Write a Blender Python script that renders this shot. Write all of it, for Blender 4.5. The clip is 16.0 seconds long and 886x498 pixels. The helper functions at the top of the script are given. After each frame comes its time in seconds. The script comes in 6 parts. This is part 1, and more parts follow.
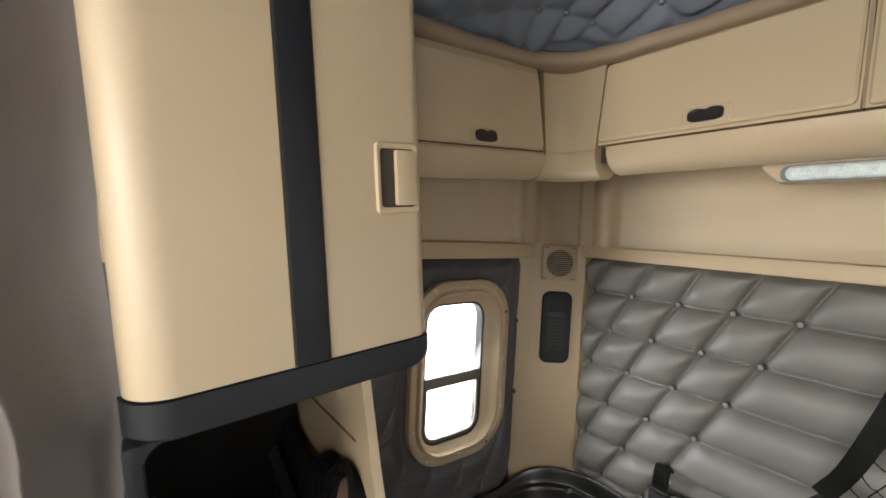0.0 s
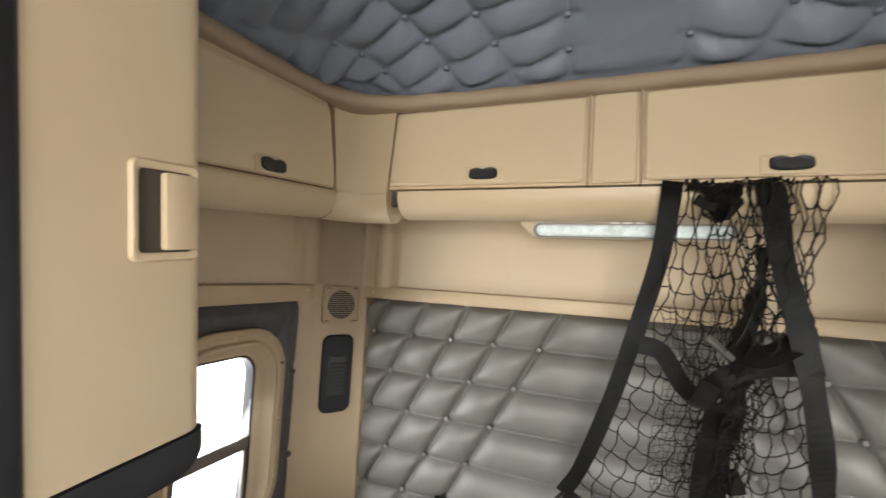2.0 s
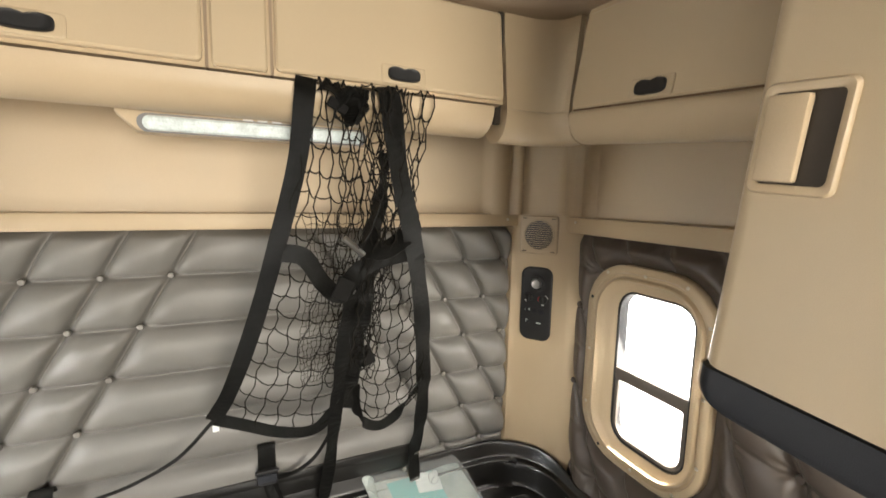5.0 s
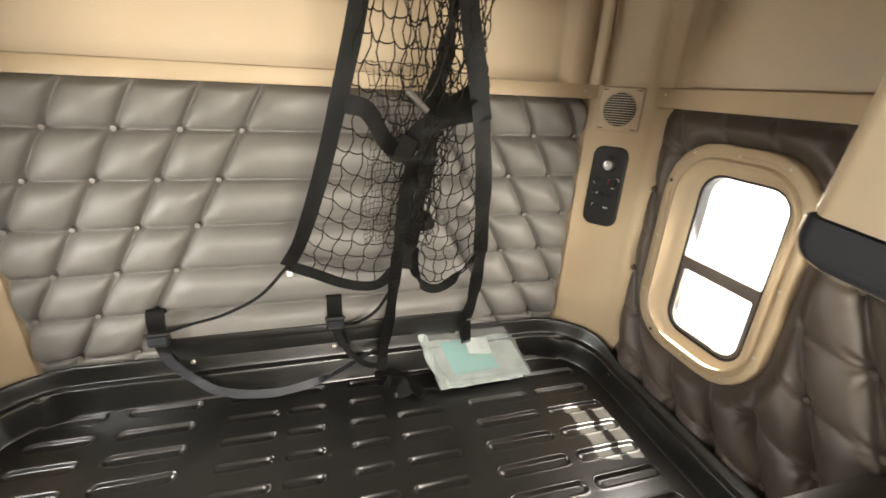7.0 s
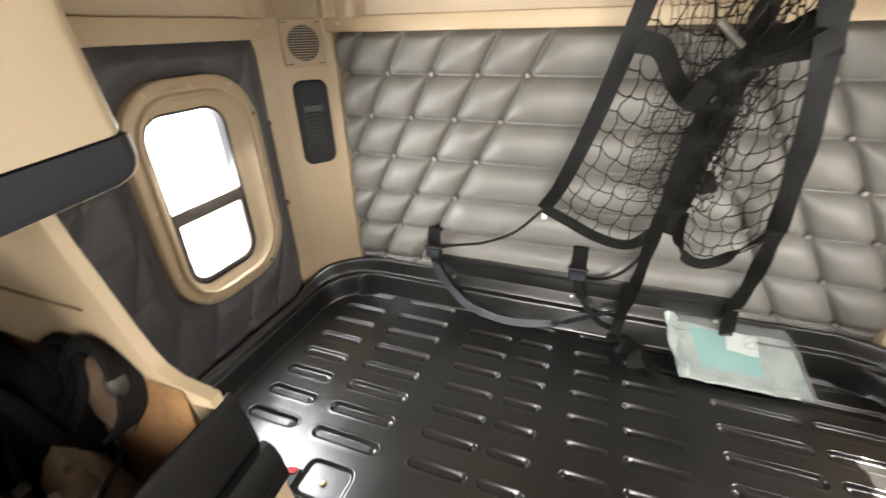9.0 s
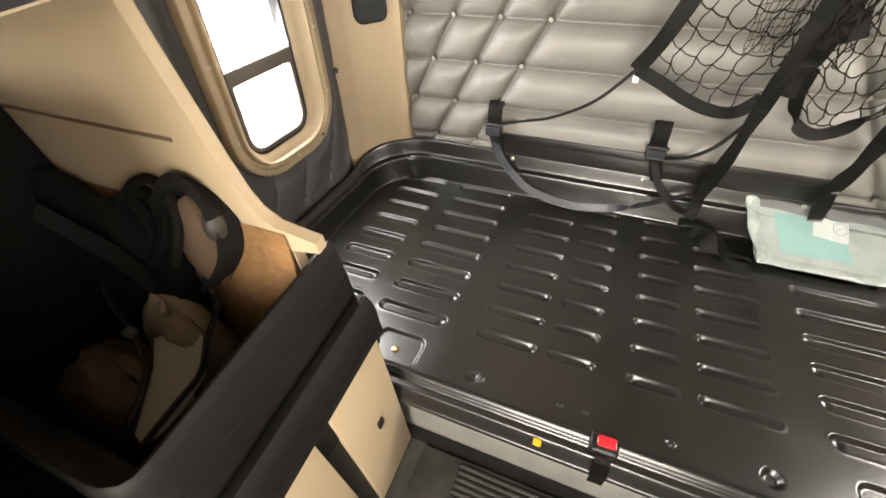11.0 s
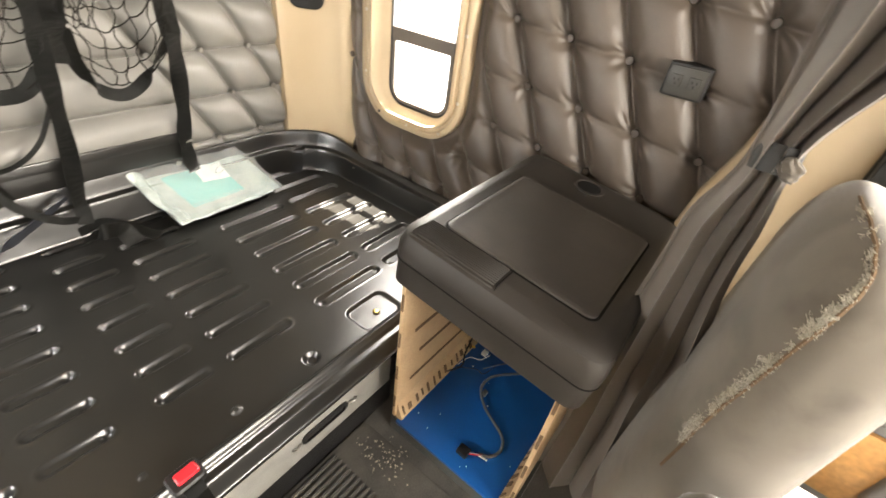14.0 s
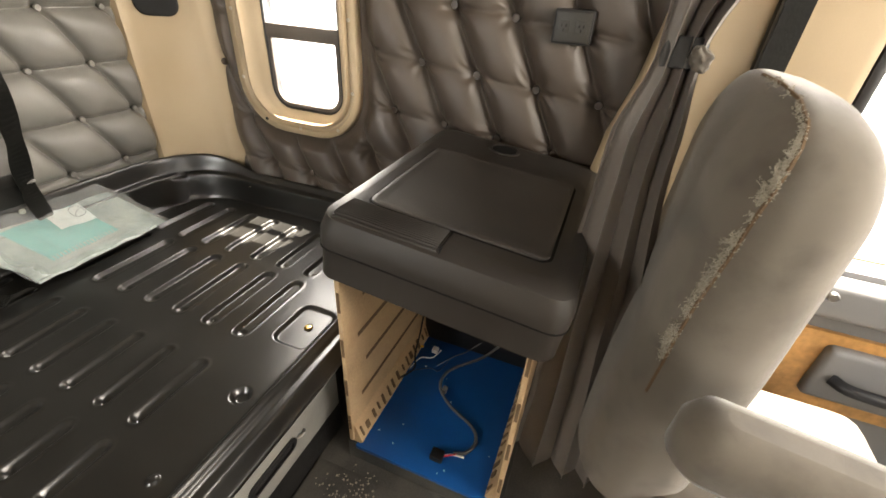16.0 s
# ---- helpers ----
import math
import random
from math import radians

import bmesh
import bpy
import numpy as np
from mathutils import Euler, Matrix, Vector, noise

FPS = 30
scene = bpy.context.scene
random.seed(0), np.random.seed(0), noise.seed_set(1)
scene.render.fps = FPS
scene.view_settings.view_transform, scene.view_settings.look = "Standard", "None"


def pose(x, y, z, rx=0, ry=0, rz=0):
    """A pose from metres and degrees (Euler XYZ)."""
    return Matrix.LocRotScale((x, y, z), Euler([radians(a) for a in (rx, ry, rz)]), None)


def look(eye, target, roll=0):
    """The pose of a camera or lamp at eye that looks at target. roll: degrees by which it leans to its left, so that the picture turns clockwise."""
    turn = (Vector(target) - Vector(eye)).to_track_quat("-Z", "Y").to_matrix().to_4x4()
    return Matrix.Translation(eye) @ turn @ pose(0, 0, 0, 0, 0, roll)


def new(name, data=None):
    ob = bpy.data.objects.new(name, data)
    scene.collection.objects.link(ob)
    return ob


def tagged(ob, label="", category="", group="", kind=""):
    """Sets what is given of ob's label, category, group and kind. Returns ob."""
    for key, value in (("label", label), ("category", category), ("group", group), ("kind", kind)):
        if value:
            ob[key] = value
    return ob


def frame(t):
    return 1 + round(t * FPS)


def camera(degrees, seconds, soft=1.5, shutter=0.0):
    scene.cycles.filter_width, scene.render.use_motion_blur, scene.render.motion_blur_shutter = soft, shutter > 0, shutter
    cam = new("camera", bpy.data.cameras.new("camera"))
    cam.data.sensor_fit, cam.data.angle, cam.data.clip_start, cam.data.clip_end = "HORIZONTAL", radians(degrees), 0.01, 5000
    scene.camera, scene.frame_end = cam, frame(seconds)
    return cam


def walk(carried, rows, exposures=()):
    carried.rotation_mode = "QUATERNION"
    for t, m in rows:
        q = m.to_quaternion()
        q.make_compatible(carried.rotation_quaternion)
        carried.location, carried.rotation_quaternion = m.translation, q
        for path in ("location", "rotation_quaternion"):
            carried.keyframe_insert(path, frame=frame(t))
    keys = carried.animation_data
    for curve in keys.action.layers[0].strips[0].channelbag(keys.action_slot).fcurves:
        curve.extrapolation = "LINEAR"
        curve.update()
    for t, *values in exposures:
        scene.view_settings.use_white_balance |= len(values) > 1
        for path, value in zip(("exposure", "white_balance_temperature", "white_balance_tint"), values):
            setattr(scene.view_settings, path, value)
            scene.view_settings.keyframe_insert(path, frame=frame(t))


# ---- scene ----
cam = camera(93.5, 16.0, soft=1.6, shutter=0.35)
PATH = [
    (0, (0.084, 1.028, 1.581), (-1.507, 2.236, 1.477), 2.7),
    (0.5, (0.029, 1.035, 1.591), (-1.449, 2.383, 1.552), 3.2),
    (1, (-0.014, 1.044, 1.595), (-1.309, 2.568, 1.614), 3.4),
    (1.5, (-0.029, 1.041, 1.6), (-1.067, 2.749, 1.667), 3.4),
    (2, (-0.034, 1.048, 1.605), (-0.755, 2.91, 1.717), 3.2),
    (2.5, (-0.05, 1.065, 1.607), (-0.397, 3.028, 1.756), 2.7),
    (3, (-0.058, 1.085, 1.61), (-0.015, 3.078, 1.774), 2.0),
    (3.5, (-0.052, 1.105, 1.609), (0.343, 3.061, 1.747), 1.2),
    (4, (-0.03, 1.13, 1.614), (0.643, 3.012, 1.663), 0.9),
    (4.2, (-0.023, 1.136, 1.615), (0.74, 2.985, 1.612), 1.0),
    (6.3, (0.023, 1.144, 1.516), (0.82, 2.876, 0.912), 2.9),
    (6.5, (0.021, 1.142, 1.507), (0.741, 2.892, 0.861), 2.9),
    (7, (0.003, 1.151, 1.509), (0.523, 2.936, 0.771), 2.9),
    (7.5, (-0.022, 1.139, 1.5), (0.271, 2.957, 0.719), 2.7),
    (8, (-0.026, 1.136, 1.501), (-0.013, 2.957, 0.674), 1.9),
    (8.5, (-0.021, 1.13, 1.503), (-0.327, 2.899, 0.621), 0.6),
    (9, (0.003, 1.119, 1.492), (-0.618, 2.771, 0.551), -1.4),
    (9.2, (0.028, 1.134, 1.497), (-0.732, 2.703, 0.517), -2.5),
    (11.3, (-0.194, 1.042, 1.363), (-0.747, 2.401, 0.003), -1.0),
    (11.5, (-0.218, 1.023, 1.365), (-0.562, 2.416, -0.028), 0.8),
    (12, (-0.179, 1.018, 1.361), (-0.078, 2.439, -0.044), 5.2),
    (12.5, (-0.108, 1.015, 1.355), (0.396, 2.367, -0.03), 8.9),
    (13, (-0.059, 0.997, 1.354), (0.774, 2.233, 0.02), 10.2),
    (13.5, (-0.048, 1.012, 1.332), (1.084, 2.071, 0.067), 10.5),
    (14, (-0.055, 1.059, 1.286), (1.293, 1.932, 0.094), 8.5),
    (14.5, (-0.067, 1.072, 1.249), (1.457, 1.786, 0.167), 5.6),
    (15, (-0.069, 1.07, 1.214), (1.542, 1.705, 0.213), 3.9),
    (15.5, (-0.063, 1.069, 1.188), (1.557, 1.649, 0.169), 4.1),
    (16, (-0.054, 1.083, 1.156), (1.534, 1.659, 0.084), 3.9),
]
EXPOSURES = [(0.0, 4.02, 6350, 10), (0.7, 3.93, 6300, 10), (2.0, 4.36, 6350, 10), (3.0, 4.57, 6450, 10), (4.2, 4.55, 6550, 10),
             (6.3, 4.7, 7050, 11), (8.0, 4.9, 6900, 10), (9.2, 4.95, 6500, 10), (11.3, 5.24, 7000, 11), (12.5, 5.46, 7000, 11),
             (13.5, 5.6, 6950, 11), (14.3, 5.36, 7050, 11), (15.0, 4.96, 7100, 11), (16.0, 4.76, 7100, 11)]
walk(cam, [(t, look(eye, target, roll)) for t, eye, target, roll in PATH], EXPOSURES)
SKY, SUN, W_FRONT, W_SIDE, W_LEFT, W_WIN, GLOW_RIGHT, GLOW_LEFT = 0.02, 1.8, 3.45, 0.025, 0.01, 0.42, 0.085, 0.065
# ---------------------------------------------------------------- light
world = bpy.data.worlds.new("World")
scene.world = world
world.use_nodes = True
wn = world.node_tree
sky = wn.nodes.new("ShaderNodeTexSky")
sky.sky_type = "NISHITA"
sky.sun_disc = False
sky.sun_elevation = radians(68.2)
sky.sun_rotation = radians(80)
bgn = wn.nodes["Background"]
wn.links.new(sky.outputs["Color"], bgn.inputs["Color"])
bgn.inputs["Strength"].default_value = SKY

sun_data = bpy.data.lights.new("sun", "SUN")
sun_data.energy, sun_data.angle, sun_data.color = SUN, radians(0.6), (1.0, 0.95, 0.86)
sun = new("sun", sun_data)
sun.matrix_world = look((0, 0, 0), (-0.385, 0.088, -1.0))


def window_light(name, eye, target, w, h, watts, color, spread=180):
    data = bpy.data.lights.new(name, "AREA")
    data.shape, data.size, data.size_y, data.energy, data.color = "RECTANGLE", w, h, watts, color
    data.spread = radians(spread)
    ob = new(name, data)
    ob.matrix_world = look(eye, target)
    return ob


window_light("windshield_light", (0.20, -1.2, 1.45), (0, 2.2, 1.1), 1.2, 0.75, W_FRONT, (1.0, 0.95, 0.86), 145)
window_light("side_glass_light", (1.17, -0.02, 1.15), (-1, 0.8, 0.9), 0.75, 0.8, W_SIDE, (1.0, 0.98, 0.95))
window_light("side_glass_light", (-1.17, 0.12, 1.15), (1, 1.2, 0.7), 0.7, 0.8, W_LEFT, (0.98, 0.98, 1.0))
window_light("bunk_window_light", (1.18, 2.025, 1.055), (0, 2.0, 0.5), 0.26, 0.48, W_WIN, (1.0, 0.97, 0.91), 165)
window_light("bunk_window_light", (-1.18, 2.025, 1.055), (0, 2.0, 0.5), 0.26, 0.48, W_WIN * 1.35, (0.96, 0.99, 1.0), 165)

# ---------------------------------------------------------------- materials


def material(name, color, rough=0.5, metal=0.0, grain=0.0, grain_size=400.0, spots=0.0, spot_size=6.0, bump=0.0,
             sheen=0.0, coat=0.0, weave=0.0, tint=None, spec=0.5, rough_var=0.0):
    """Procedural surface: grain (fine) and spots (broad) vary the colour and the gloss, bump gives fine relief."""
    m = bpy.data.materials.new(name)
    m.use_nodes = True
    n, l = m.node_tree.nodes, m.node_tree.links
    b = n["Principled BSDF"]
    b.inputs["Roughness"].default_value = rough
    b.inputs["Metallic"].default_value = metal
    b.inputs["Specular IOR Level"].default_value = spec
    if sheen:
        b.inputs["Sheen Weight"].default_value = sheen
        b.inputs["Sheen Roughness"].default_value = 0.4
    if coat:
        b.inputs["Coat Weight"].default_value = coat
        b.inputs["Coat Roughness"].default_value = 0.12
    tc = n.new("ShaderNodeTexCoord")
    fine = n.new("ShaderNodeTexNoise")
    fine.inputs["Scale"].default_value = grain_size
    fine.inputs["Detail"].default_value = 2.0
    broad = n.new("ShaderNodeTexNoise")
    broad.inputs["Scale"].default_value = spot_size
    broad.inputs["Detail"].default_value = 4.0
    l.new(tc.outputs["Object"], fine.inputs["Vector"])
    l.new(tc.outputs["Object"], broad.inputs["Vector"])
    ramp = n.new("ShaderNodeMapRange")
    ramp.inputs["From Min"].default_value, ramp.inputs["From Max"].default_value = 0.25, 0.75
    ramp.inputs["To Min"].default_value, ramp.inputs["To Max"].default_value = 1 - spots, 1 + spots
    l.new(broad.outputs["Fac"], ramp.inputs["Value"])
    ramp2 = n.new("ShaderNodeMapRange")
    ramp2.inputs["From Min"].default_value, ramp2.inputs["From Max"].default_value = 0.25, 0.75
    ramp2.inputs["To Min"].default_value, ramp2.inputs["To Max"].default_value = 1 - grain, 1 + grain
    l.new(fine.outputs["Fac"], ramp2.inputs["Value"])
    mul = n.new("ShaderNodeMath")
    mul.operation = "MULTIPLY"
    l.new(ramp.outputs["Result"], mul.inputs[0])
    l.new(ramp2.outputs["Result"], mul.inputs[1])
    mix = n.new("ShaderNodeVectorMath")
    mix.operation = "SCALE"
    mix.inputs[0].default_value = color
    l.new(mul.outputs["Value"], mix.inputs["Scale"])
    if tint:
        blend = n.new("ShaderNodeMix")
        blend.data_type = "RGBA"
        blend.inputs["B"].default_value = (*tint, 1)
        stain = n.new("ShaderNodeMapRange")
        stain.inputs["From Min"].default_value, stain.inputs["From Max"].default_value = 0.5, 0.72
        stain.inputs["To Max"].default_value = 0.7
        l.new(broad.outputs["Fac"], stain.inputs["Value"])
        l.new(stain.outputs["Result"], blend.inputs["Factor"])
        l.new(mix.outputs["Vector"], blend.inputs["A"])
        l.new(blend.outputs["Result"], b.inputs["Base Color"])
    else:
        l.new(mix.outputs["Vector"], b.inputs["Base Color"])
    if rough_var:
        rr = n.new("ShaderNodeMapRange")
        rr.inputs["From Min"].default_value, rr.inputs["From Max"].default_value = 0.3, 0.7
        rr.inputs["To Min"].default_value, rr.inputs["To Max"].default_value = max(0.05, rough - rough_var), rough + rough_var
        l.new(broad.outputs["Fac"], rr.inputs["Value"])
        l.new(rr.outputs["Result"], b.inputs["Roughness"])
    if bump:
        bp = n.new("ShaderNodeBump")
        bp.inputs["Strength"].default_value = bump
        bp.inputs["Distance"].default_value = 0.0015
        if weave:
            wv = n.new("ShaderNodeTexWave")
            wv.inputs["Scale"].default_value = weave
            wv.inputs["Distortion"].default_value = 0.6
            l.new(tc.outputs["Object"], wv.inputs["Vector"])
            l.new(wv.outputs["Fac"], bp.inputs["Height"])
        else:
            l.new(fine.outputs["Fac"], bp.inputs["Height"])
        l.new(bp.outputs["Normal"], b.inputs["Normal"])
    return m


TAN = material("tan_plastic", (0.48, 0.372, 0.24), 0.42, grain=0.05, grain_size=900, spots=0.05, spot_size=3, bump=0.25, rough_var=0.06)
TAN_DOOR = material("tan_vinyl", (0.495, 0.39, 0.255), 0.40, grain=0.05, grain_size=1200, spots=0.04, spot_size=2.5, bump=0.22, rough_var=0.05)
TRIM = material("tan_fabric_trim", (0.29, 0.215, 0.145), 0.75, grain=0.15, grain_size=900, spots=0.08, bump=0.5)
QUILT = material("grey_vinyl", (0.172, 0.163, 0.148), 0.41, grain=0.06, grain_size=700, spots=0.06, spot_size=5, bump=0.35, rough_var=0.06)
# Side panels: their dimmer, warmer light is put into the vinyl's colour.
QUILT_SIDE = material("side_vinyl_dimmed", (0.090, 0.071, 0.057), 0.38, grain=0.06, grain_size=700, spots=0.08, spot_size=5, bump=0.35, rough_var=0.06)
QUILT_TOP = material("blue_grey_vinyl", (0.135, 0.155, 0.195), 0.44, grain=0.06, grain_size=700, spots=0.06, spot_size=5, bump=0.3, rough_var=0.06)
CARPET = material("grey_wall_carpet", (0.085, 0.08, 0.082), 0.95, grain=0.3, grain_size=500, spots=0.15, spot_size=9, bump=0.8)
PAN = material("black_satin_plastic", (0.0095, 0.0090, 0.0080), 0.305, grain=0.1, grain_size=900, spots=0.15, spot_size=7, bump=0.05, rough_var=0.03, tint=(0.013, 0.012, 0.0105), spec=0.9)
BLACK = material("black_plastic", (0.009, 0.0085, 0.0085), 0.46, grain=0.15, grain_size=900, spots=0.15, spot_size=8, bump=0.3, rough_var=0.08)
# Rim black lowered further for the shade the rim stands in.
RIM_BLACK = material("dull_black_rim", (0.009, 0.0082, 0.0074), 0.6, grain=0.14, grain_size=700, spots=0.2, spot_size=9, bump=0.3, rough_var=0.08, spec=0.18)
COUNTER = material("black_grained_vinyl", (0.029, 0.0245, 0.0205), 0.45, grain=0.12, grain_size=700, spots=0.15, spot_size=9, bump=0.35, rough_var=0.08, spec=0.5)
SOCKET_GREY = material("grey_socket_plastic", (0.034, 0.032, 0.027), 0.45, grain=0.08, spots=0.1, bump=0.1)
SLATE = material("slate_plastic", (0.0135, 0.0142, 0.0175), 0.48, grain=0.1, grain_size=700, spots=0.1, spot_size=6, bump=0.3, spec=0.32)
WEBBING = material("black_webbing", (0.0075, 0.0072, 0.006), 0.55, grain=0.35, grain_size=350, spots=0.4, spot_size=25, bump=0.9, weave=180, spec=0.2)
CORD = material("black_cord", (0.010, 0.0085, 0.0065), 0.8, grain=0.2, grain_size=800, spec=0.15)
FINE_CORD = material("brown_black_cord", (0.03, 0.024, 0.016), 0.8, grain=0.2, grain_size=800, spec=0.15)
FLOOR_MAT = material("black_rubber_floor", (0.072, 0.068, 0.062), 0.55, grain=0.25, grain_size=220, spots=0.35, spot_size=8, bump=0.5, tint=(0.11, 0.10, 0.085))
GREY_PANEL = material("grey_scuffed_panel", (0.25, 0.245, 0.225), 0.42, grain=0.1, grain_size=400, spots=0.25, spot_size=9, bump=0.2, tint=(0.2, 0.185, 0.16))
BLUE = material("blue_panel", (0.004, 0.08, 0.29), 0.38, grain=0.06, grain_size=300, spots=0.14, spot_size=6, bump=0.1, tint=(0.004, 0.07, 0.25))
MDF = material("cut_tan_plastic", (0.50, 0.35, 0.20), 0.65, grain=0.12, grain_size=200, spots=0.15, spot_size=10, bump=0.3, tint=(0.34, 0.22, 0.12))
SCREW = material("zinc_screw", (0.62, 0.58, 0.5), 0.3, metal=1.0)
BRASS = material("brass_screw", (0.75, 0.55, 0.22), 0.25, metal=1.0)
STEEL = material("dull_steel", (0.45, 0.44, 0.42), 0.35, metal=1.0)
RED = material("red_plastic", (0.62, 0.02, 0.03), 0.35)
YELLOW = material("yellow_plastic", (0.75, 0.42, 0.02), 0.45)
WHITE = material("white_plastic", (0.75, 0.74, 0.70), 0.5)
CURTAIN = material("taupe_curtain_satin", (0.148, 0.127, 0.111), 0.46, grain=0.12, grain_size=900, spots=0.12, spot_size=6, bump=0.25, sheen=0.2, rough_var=0.08)
SASH = material("taupe_rubber", (0.125, 0.105, 0.088), 0.6, grain=0.15, grain_size=700, spots=0.15, spot_size=9, bump=0.3)
VELOUR = material("taupe_velour", (0.14, 0.12, 0.095), 0.9, grain=0.12, grain_size=1600, spots=0.4, spot_size=13, bump=0.2, sheen=0.5, tint=(0.098, 0.085, 0.067))
VELOUR_BACK = material("dark_taupe_velour", (0.105, 0.09, 0.074), 0.9, grain=0.12, grain_size=500, spots=0.15, spot_size=7, bump=0.5, sheen=0.4)
FRAY = material("frayed_thread", (0.46, 0.425, 0.35), 0.9, grain=0.3, grain_size=300)
WOOD = material("woodgrain_trim", (0.42, 0.22, 0.075), 0.35, grain=0.2, grain_size=60, spots=0.2, spot_size=12)
DOOR_GREY = material("grey_door_plastic", (0.16, 0.16, 0.165), 0.5, grain=0.1, grain_size=600, spots=0.08, bump=0.3)
BROWN_FLOOR = material("brown_board", (0.22, 0.116, 0.046), 0.7, grain=0.2, grain_size=80, spots=0.3, spot_size=9, bump=0.4)
PAPER = material("white_paper", (0.78, 0.78, 0.76), 0.6)
TEAL = material("teal_card", (0.17, 0.46, 0.43), 0.5, spots=0.1)
LENS = material("frosted_lamp_lens", (0.62, 0.70, 0.70), 0.2, spots=0.25, spot_size=40, grain=0.15, grain_size=250, coat=0.5)
GROOVE = material("brown_groove", (0.13, 0.08, 0.04), 0.8, grain=0.2)
DUST = material("pale_dust", (0.34, 0.30, 0.24), 0.95, grain=0.3)
CABLE_GREY = material("grey_cable", (0.10, 0.10, 0.10), 0.4, grain=0.2, grain_size=300)
HAZE_FILM = material("milky_plastic_film", (0.36, 0.40, 0.375), 0.3, grain=0.1, grain_size=120, spots=0.35, spot_size=9, bump=0.5, tint=(0.46, 0.48, 0.44))
# Black webbing with its bluish sheen put into a lighter base colour.
SHEEN_WEBBING = material("grey_sheen_webbing", (0.026, 0.028, 0.034), 0.36, grain=0.2, grain_size=600, bump=0.5, weave=180)
BROWN_CLOTH = material("brown_cloth", (0.13, 0.082, 0.05), 0.9, grain=0.2, grain_size=500, spots=0.3, spot_size=12, bump=0.5)
POUCH = material("tan_brown_cloth", (0.27, 0.20, 0.135), 0.9, grain=0.2, grain_size=500, spots=0.3, spot_size=12, bump=0.5)
BRACKET = material("pale_bracket", (0.42, 0.36, 0.28), 0.42, grain=0.1, spots=0.2)
# Matt black of small parts; also stands in for shade inside the nook.
NOOK_BLACK = material("matt_black_and_nook_shade", (0.010, 0.0095, 0.009), 0.9, grain=0.2, spots=0.2, spec=0.15)
LID = material("dusty_black_vinyl", (0.056, 0.049, 0.043), 0.55, grain=0.15, grain_size=500, spots=0.3, spot_size=7, bump=0.35, rough_var=0.08, tint=(0.078, 0.069, 0.06), spec=0.45)
SPEAKER = material("dark_grille_gap", (0.045, 0.035, 0.025), 0.8)


def glass_material(name, rough=0.0, color=(1, 1, 1)):
    m = bpy.data.materials.new(name)
    m.use_nodes = True
    n, l = m.node_tree.nodes, m.node_tree.links
    out = n["Material Output"]
    n.remove(n["Principled BSDF"])
    clear = n.new("ShaderNodeBsdfTransparent")
    clear.inputs["Color"].default_value = (*color, 1)
    gloss = n.new("ShaderNodeBsdfGlossy")
    gloss.inputs["Roughness"].default_value = rough
    fres = n.new("ShaderNodeLayerWeight")
    power = n.new("ShaderNodeMath")
    power.operation = "POWER"
    power.inputs[1].default_value = 3.0
    l.new(fres.outputs["Facing"], power.inputs[0])
    mix = n.new("ShaderNodeMixShader")
    l.new(power.outputs["Value"], mix.inputs["Fac"])
    l.new(clear.outputs["BSDF"], mix.inputs[1])
    l.new(gloss.outputs["BSDF"], mix.inputs[2])
    l.new(mix.outputs["Shader"], out.inputs["Surface"])
    return m


GLASS = glass_material("window_glass")
FILM = glass_material("clear_plastic_film", 0.12, (0.86, 0.9, 0.89))
fn = FILM.node_tree
haze = fn.nodes.new("ShaderNodeBsdfDiffuse")
haze.inputs["Color"].default_value = (0.75, 0.77, 0.76, 1)
hmix = fn.nodes.new("ShaderNodeMixShader")
hmix.inputs["Fac"].default_value = 0.22
fn.links.new(fn.nodes["Material Output"].inputs["Surface"].links[0].from_socket, hmix.inputs[1])
fn.links.new(haze.outputs["BSDF"], hmix.inputs[2])
fn.links.new(hmix.outputs["Shader"], fn.nodes["Material Output"].inputs["Surface"])


def glow_material(name, color, strength):
    m = bpy.data.materials.new(name)
    m.use_nodes = True
    b = m.node_tree.nodes["Principled BSDF"]
    b.inputs["Base Color"].default_value = (*color, 1)
    b.inputs["Emission Color"].default_value = (*color, 1)
    b.inputs["Emission Strength"].default_value = strength
    return m


# Left sheet glows less, to hold back light from that side.
OUTSIDE = {1: glow_material("bright_distance", (1.0, 0.98, 0.94), GLOW_RIGHT), -1: glow_material("dimmed_distance", (0.95, 0.98, 1.0), GLOW_LEFT)}

# ---------------------------------------------------------------- mesh tools


def finish(bm, smooth=40):
    bmesh.ops.recalc_face_normals(bm, faces=bm.faces)
    for f in bm.faces:
        f.smooth = len(f.verts) < 7
    lim = radians(smooth)
    for e in bm.edges:
        if len(e.link_faces) == 2:
            e.smooth = e.calc_face_angle(0) < lim
    return bm


def part(name, bm, mat, parent=None, label="", smooth=40, at=None):
    """Links a bmesh as one mesh object under a thing (or as a thing)."""
    finish(bm, smooth)
    me = bpy.data.meshes.new(name)
    bm.to_mesh(me)
    bm.free()
    me.materials.append(mat)
    ob = new(name, me)
    if parent:
        ob.parent = parent
    if at is not None:
        ob.matrix_basis = at
    if label:
        tagged(ob, label)
    return ob


def piece(name, me, parent, m):
    ob = new(name, me)
    ob.parent = parent
    ob.matrix_basis = m
    return ob


def thing(name, label, category, group="", at=None, kind=""):
    ob = new(name)
    if at is not None:
        ob.matrix_basis = at
    return tagged(ob, label, category, group, kind)


